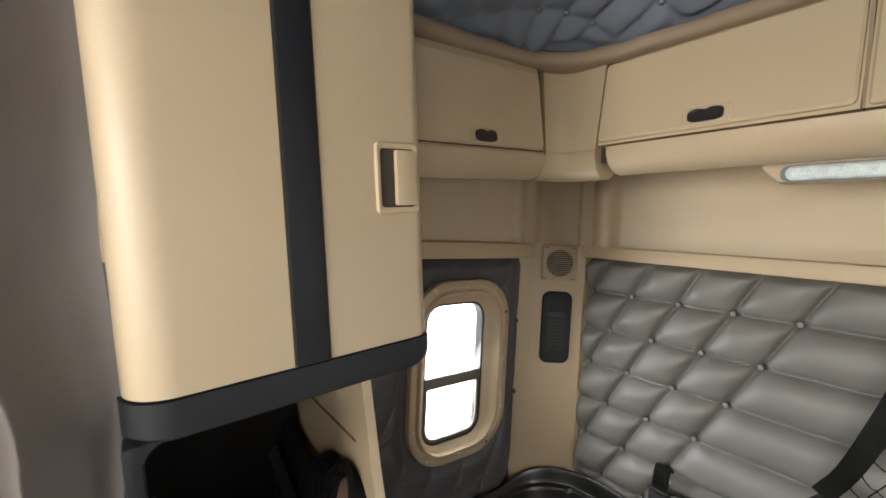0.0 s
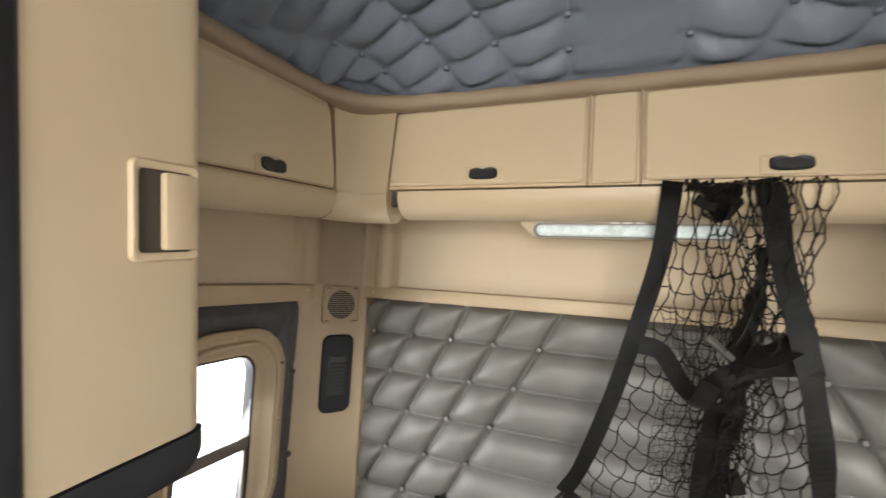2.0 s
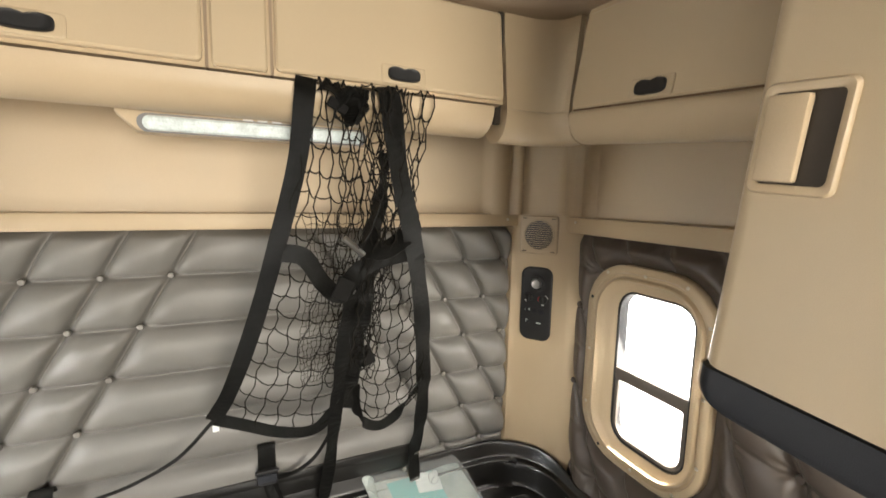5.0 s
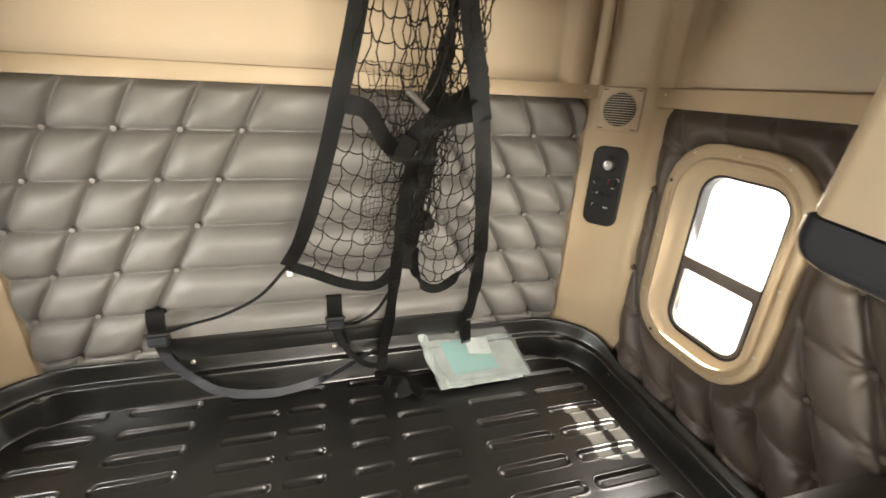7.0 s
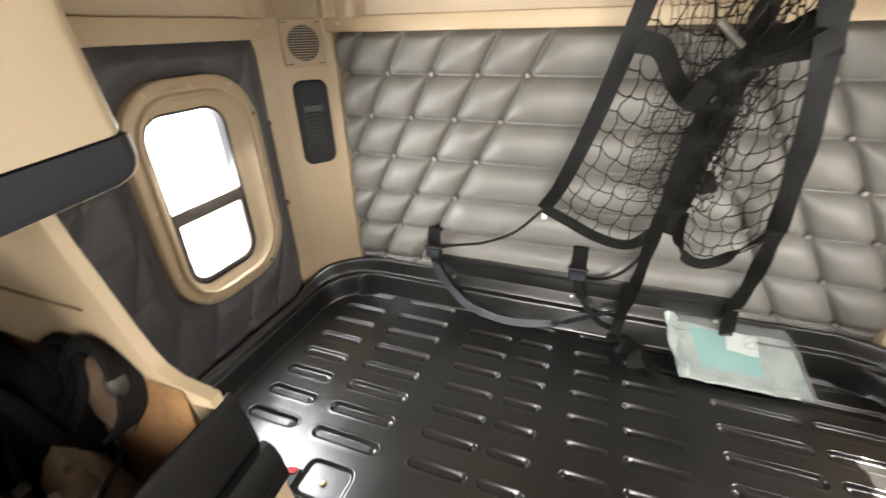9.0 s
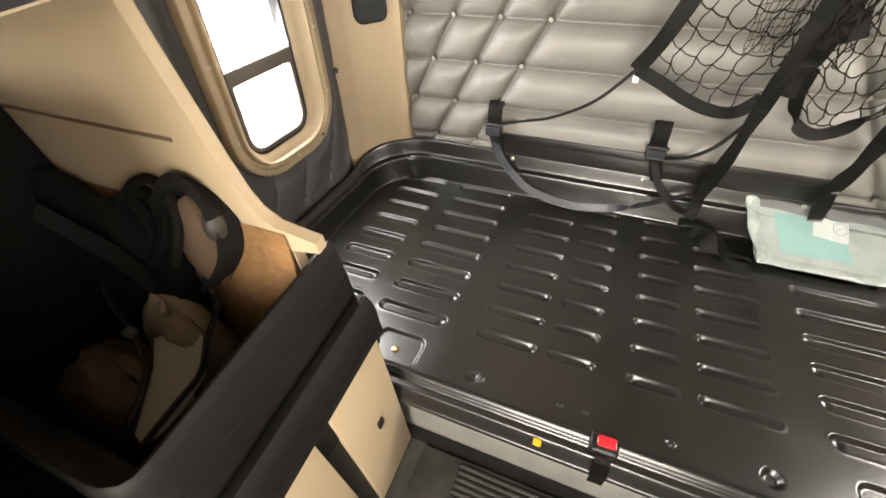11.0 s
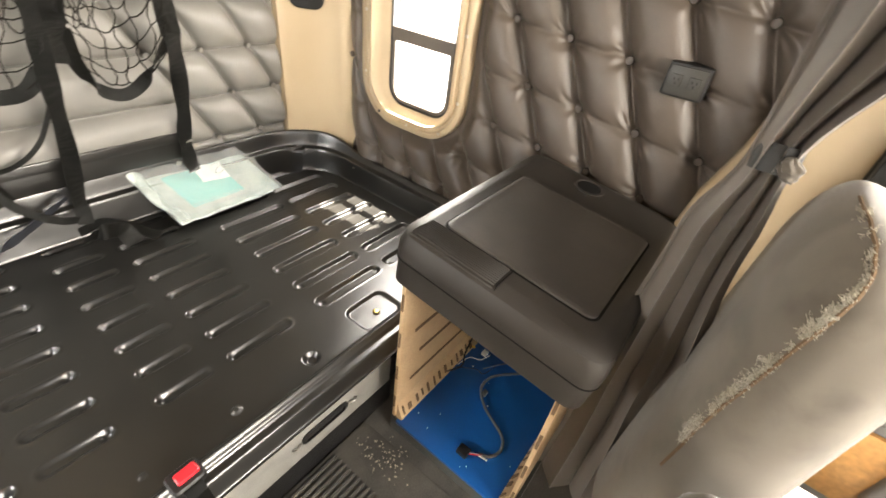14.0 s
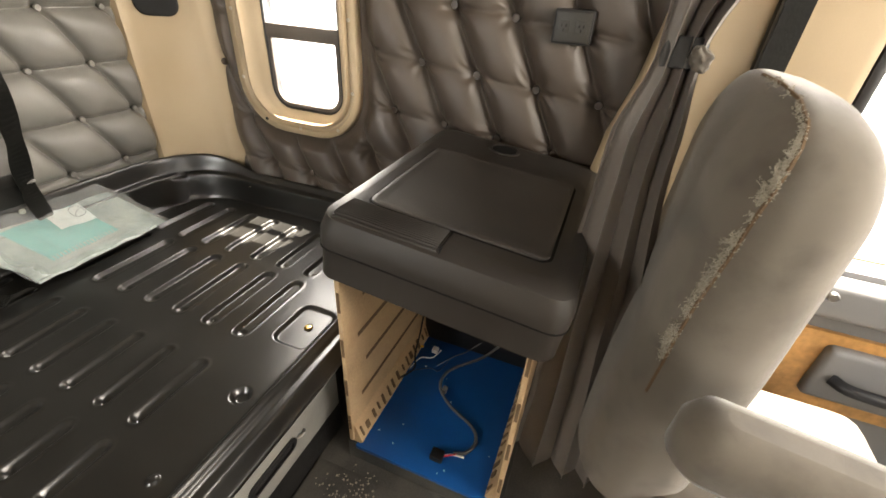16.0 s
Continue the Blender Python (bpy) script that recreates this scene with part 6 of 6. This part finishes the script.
sheet(32, 22, knot, "knot", VELOUR_BACK, cr, label="crumpled grey knot of the tie-back")
cl = curtain("curtain", "taupe sleeper curtain tied back beside the tall cabinet", ((2.05, 0.52, 0.972, 1.1), (1.6, 0.68, 0.990, 1.0), (1.3, 0.82, 1.022, 0.9), (1.09, 0.915, 1.022, 0.5), (0.95, 0.91, 1.015, 0.6), (0.6, 0.88, 1.01, 0.8), (0.06, 0.85, 1.01, 0.9)), -0.545, 1.6, 0.028, 4.4)
part("tie_back", move(rect_loft([(0.066, 0.058, 0.024, -0.02), (0.07, 0.062, 0.026, 0.0), (0.066, 0.058, 0.024, 0.02)]), pose(-0.55, 0.968, 1.088, 0, -12, 0)), BLACK, cl, "dark tie-back band")

# ---------------------------------------------------------------- driver side seat
seat = thing("cab_seat", "taupe velour cab seat with a frayed back seam", "seat")


def backrest(u, v):
    """Closed rounded slab: u round the outline in plan, v from bottom to top."""
    ca, sa = math.cos(2 * math.pi * u), math.sin(2 * math.pi * u)
    top = math.sqrt(max(0.0, 1 - (max(0.0, v - 0.812) / 0.188) ** 2))
    hw = 0.213 * (0.905 + 0.095 * min(1, v / 0.5)) * top ** 0.535
    hd = (0.100 - 0.020 * v if sa > 0 else 0.116 - 0.015 * v) * top ** 0.685
    p = 2.6 if sa > 0 else 3.2
    n = (abs(ca) ** p + abs(sa) ** p) ** (-1 / p)
    n += 0.010 * noise.noise((ca * 2, sa * 2, v * 5))
    return (0.683 + hw * ca * n, 0.862 - 0.015 * (v - 0.5) + hd * sa * n, 0.308 + 0.782 * v - 0.031 * (1 - sa * min(1.0, 2 * top)) / 2 * v ** 3)


sheet(160, 90, lambda u, w: backrest(u, 1 - (1 - w) ** 1.9), "backrest", VELOUR, seat)

# seam round the back panel, its welt and the frayed threads along it
SEAM = ((0.404, 0.40), (0.404, 0.496), (0.403, 0.549), (0.406, 0.639), (0.416, 0.739), (0.421, 0.824), (0.430, 0.886), (0.437, 0.933), (0.432, 0.960), (0.396, 0.980), (0.339, 0.988), (0.235, 0.985))


def seam_at(s):
    """u, v at a share s of the seam's length, and how much of it lies over the top."""
    k = min(len(SEAM) - 2, int(s * (len(SEAM) - 1)))
    f = s * (len(SEAM) - 1) - k
    return SEAM[k][0] + (SEAM[k + 1][0] - SEAM[k][0]) * f, SEAM[k][1] + (SEAM[k + 1][1] - SEAM[k][1]) * f


def over(u, v, lift):
    """A point a little above the cover, and the way out."""
    p = Vector(backrest(u, v))
    out = (p - Vector((0.683, 0.862, p.z - 0.05))).normalized()
    return p + out * lift, out


welt = [over(seam_at(k / 60)[0] + 0.006, seam_at(k / 60)[1], 0.0004)[0] for k in range(61)]
part("seam", tube(welt, 0.0026, 6), GROOVE, seat, "dark sewn seam")
fr = bmesh.new()
rnd = random.Random(3)
for tuft in range(190):
    sh = 0.09 + 0.87 * (tuft + rnd.random()) / 190
    u0, v0 = seam_at(sh)
    size = 0.36 + 1.25 * noise.noise((sh * 24, 3.1, 0)) + 0.6 * noise.noise((sh * 70, 9.1, 0))
    if sh > 0.70:
        size *= 0.35
    if size < 0.12:
        continue
    size = min(size, 1.3)
    swing = Vector((rnd.uniform(-0.2, 0.8), rnd.uniform(0.0, 0.5), rnd.uniform(-0.9, 0.5)))
    for k in range(int(5 + 20 * size)):
        du, dv = rnd.gauss(-0.004 * size, 0.003 + 0.0035 * size), rnd.gauss(0, 0.005)
        p0, out = over(u0 + du, min(0.992, v0 + dv), 0.0005)
        d = (out * rnd.uniform(0.2, 1.0) + swing * 0.8 + Vector((rnd.uniform(-1, 1), rnd.uniform(-1, 1), rnd.uniform(-1, 1))) * 0.6).normalized() * rnd.uniform(0.003, 0.009) * (0.35 + 0.8 * size)
        c1 = Vector((rnd.uniform(-1, 1), rnd.uniform(-1, 1), rnd.uniform(-1, 1))) * 0.002
        merge(fr, tube([p0, p0 + d * 0.35 + c1, p0 + d * 0.7 - c1, p0 + d], 0.0005, 3))
part("frayed_seam", fr, FRAY, seat, "pale frayed threads along the seam")
part("cushion", rbox(0.44, 0.88, 0.38, 0.84, 0.24, 0.39, 0.06, 4), VELOUR, seat, smooth=60)
part("armrest", move(rect_loft([(0.06, 0.36, 0.03, -0.05), (0.085, 0.40, 0.04, -0.03), (0.09, 0.41, 0.042, 0.02), (0.075, 0.39, 0.035, 0.045), (0.03, 0.33, 0.014, 0.055)]), pose(0.375, 0.705, 0.662, 8, 0, 0)), VELOUR, seat, smooth=60)
part("pedestal", rbox(0.50, 0.84, 0.45, 0.84, 0.0, 0.31, 0.02), BLACK, seat)

# ---------------------------------------------------------------- door side behind the seat
door = thing("cab_door", "cab door with grey upper pad, woodgrain trim and a pull handle", "door")
part("panel", rbox(1.06, 1.14, -0.45, 0.70, 0.05, 0.64, 0.01), DOOR_GREY, door)
part("sill_pad", rbox(1.00, 1.07, -0.45, 0.66, 0.53, 0.625, 0.02, 3), DOOR_GREY, door, "grey padded door sill")
part("wood_trim", rbox(1.045, 1.062, -0.40, 0.62, 0.22, 0.47, 0.004), WOOD, door, "woodgrain door trim")
part("handle_pad", rbox(1.02, 1.06, 0.02, 0.42, 0.27, 0.44, 0.03, 3), DOOR_GREY, door, "grey moulded handle surround")
part("pull_handle", tube(spline([(1.02, 0.38, 0.35), (0.99, 0.34, 0.35), (0.985, 0.2, 0.35), (0.99, 0.06, 0.35), (1.02, 0.03, 0.35)], 6), 0.016, 10), SLATE, door, "dark grey pull handle")
part("lock_button", move(disc(0.012, 0.01, 14), pose(0.995, 0.50, 0.60, 0, -90, 0)), STEEL, door)
pil = thing("door_pillar", "tan door pillar with a dark seat belt guide", "pillar", kind="structure")
edge_y = ((0.0, 1.11), (0.69, 1.104), (0.86, 1.078), (0.99, 1.042), (1.08, 1.025), (1.3, 0.997), (2.1, 0.96))
part("pillar", loft([[(1.145, 0.645, z), (1.035, 0.645, z), (1.020, 0.652, z), (1.017, 0.668, z), (1.05, 0.785, z), (1.05, y - 0.02, z), (1.056, y - 0.006, z), (1.07, y, z), (1.145, y, z)] for z, y in edge_y]), TAN, pil, smooth=50)
part("belt_guide", rbox(1.03, 1.055, 0.79, 0.835, 0.75, 1.9, 0.008), BLACK, pil, "black seat belt guide")
for ga, gb, gm in ((0.7975, 0.8045, CABLE_GREY), (0.812, 0.815, STEEL), (0.824, 0.8325, DOOR_GREY)):
    part("guide_rail", rbox(1.0265, 1.034, ga, gb, 0.75, 1.9, 0.0015), gm, pil, "grey rail of the belt guide")
part("guide_edge", rbox(1.028, 1.05, 0.783, 0.789, 0.75, 1.9, 0.002), STEEL, pil, "bright edge of the belt guide")
part("belt", ribbon([(1.025, 0.80, 1.7), (1.02, 0.805, 1.2), (1.02, 0.81, 0.5)], (0, 1, 0), 0.048), WEBBING, pil, "dark seat belt webbing")
part("window_surround", rbox(1.026, 1.15, 0.622, 0.645, 0.62, 1.9, 0.008), BLACK, pil, "black rubber window surround")
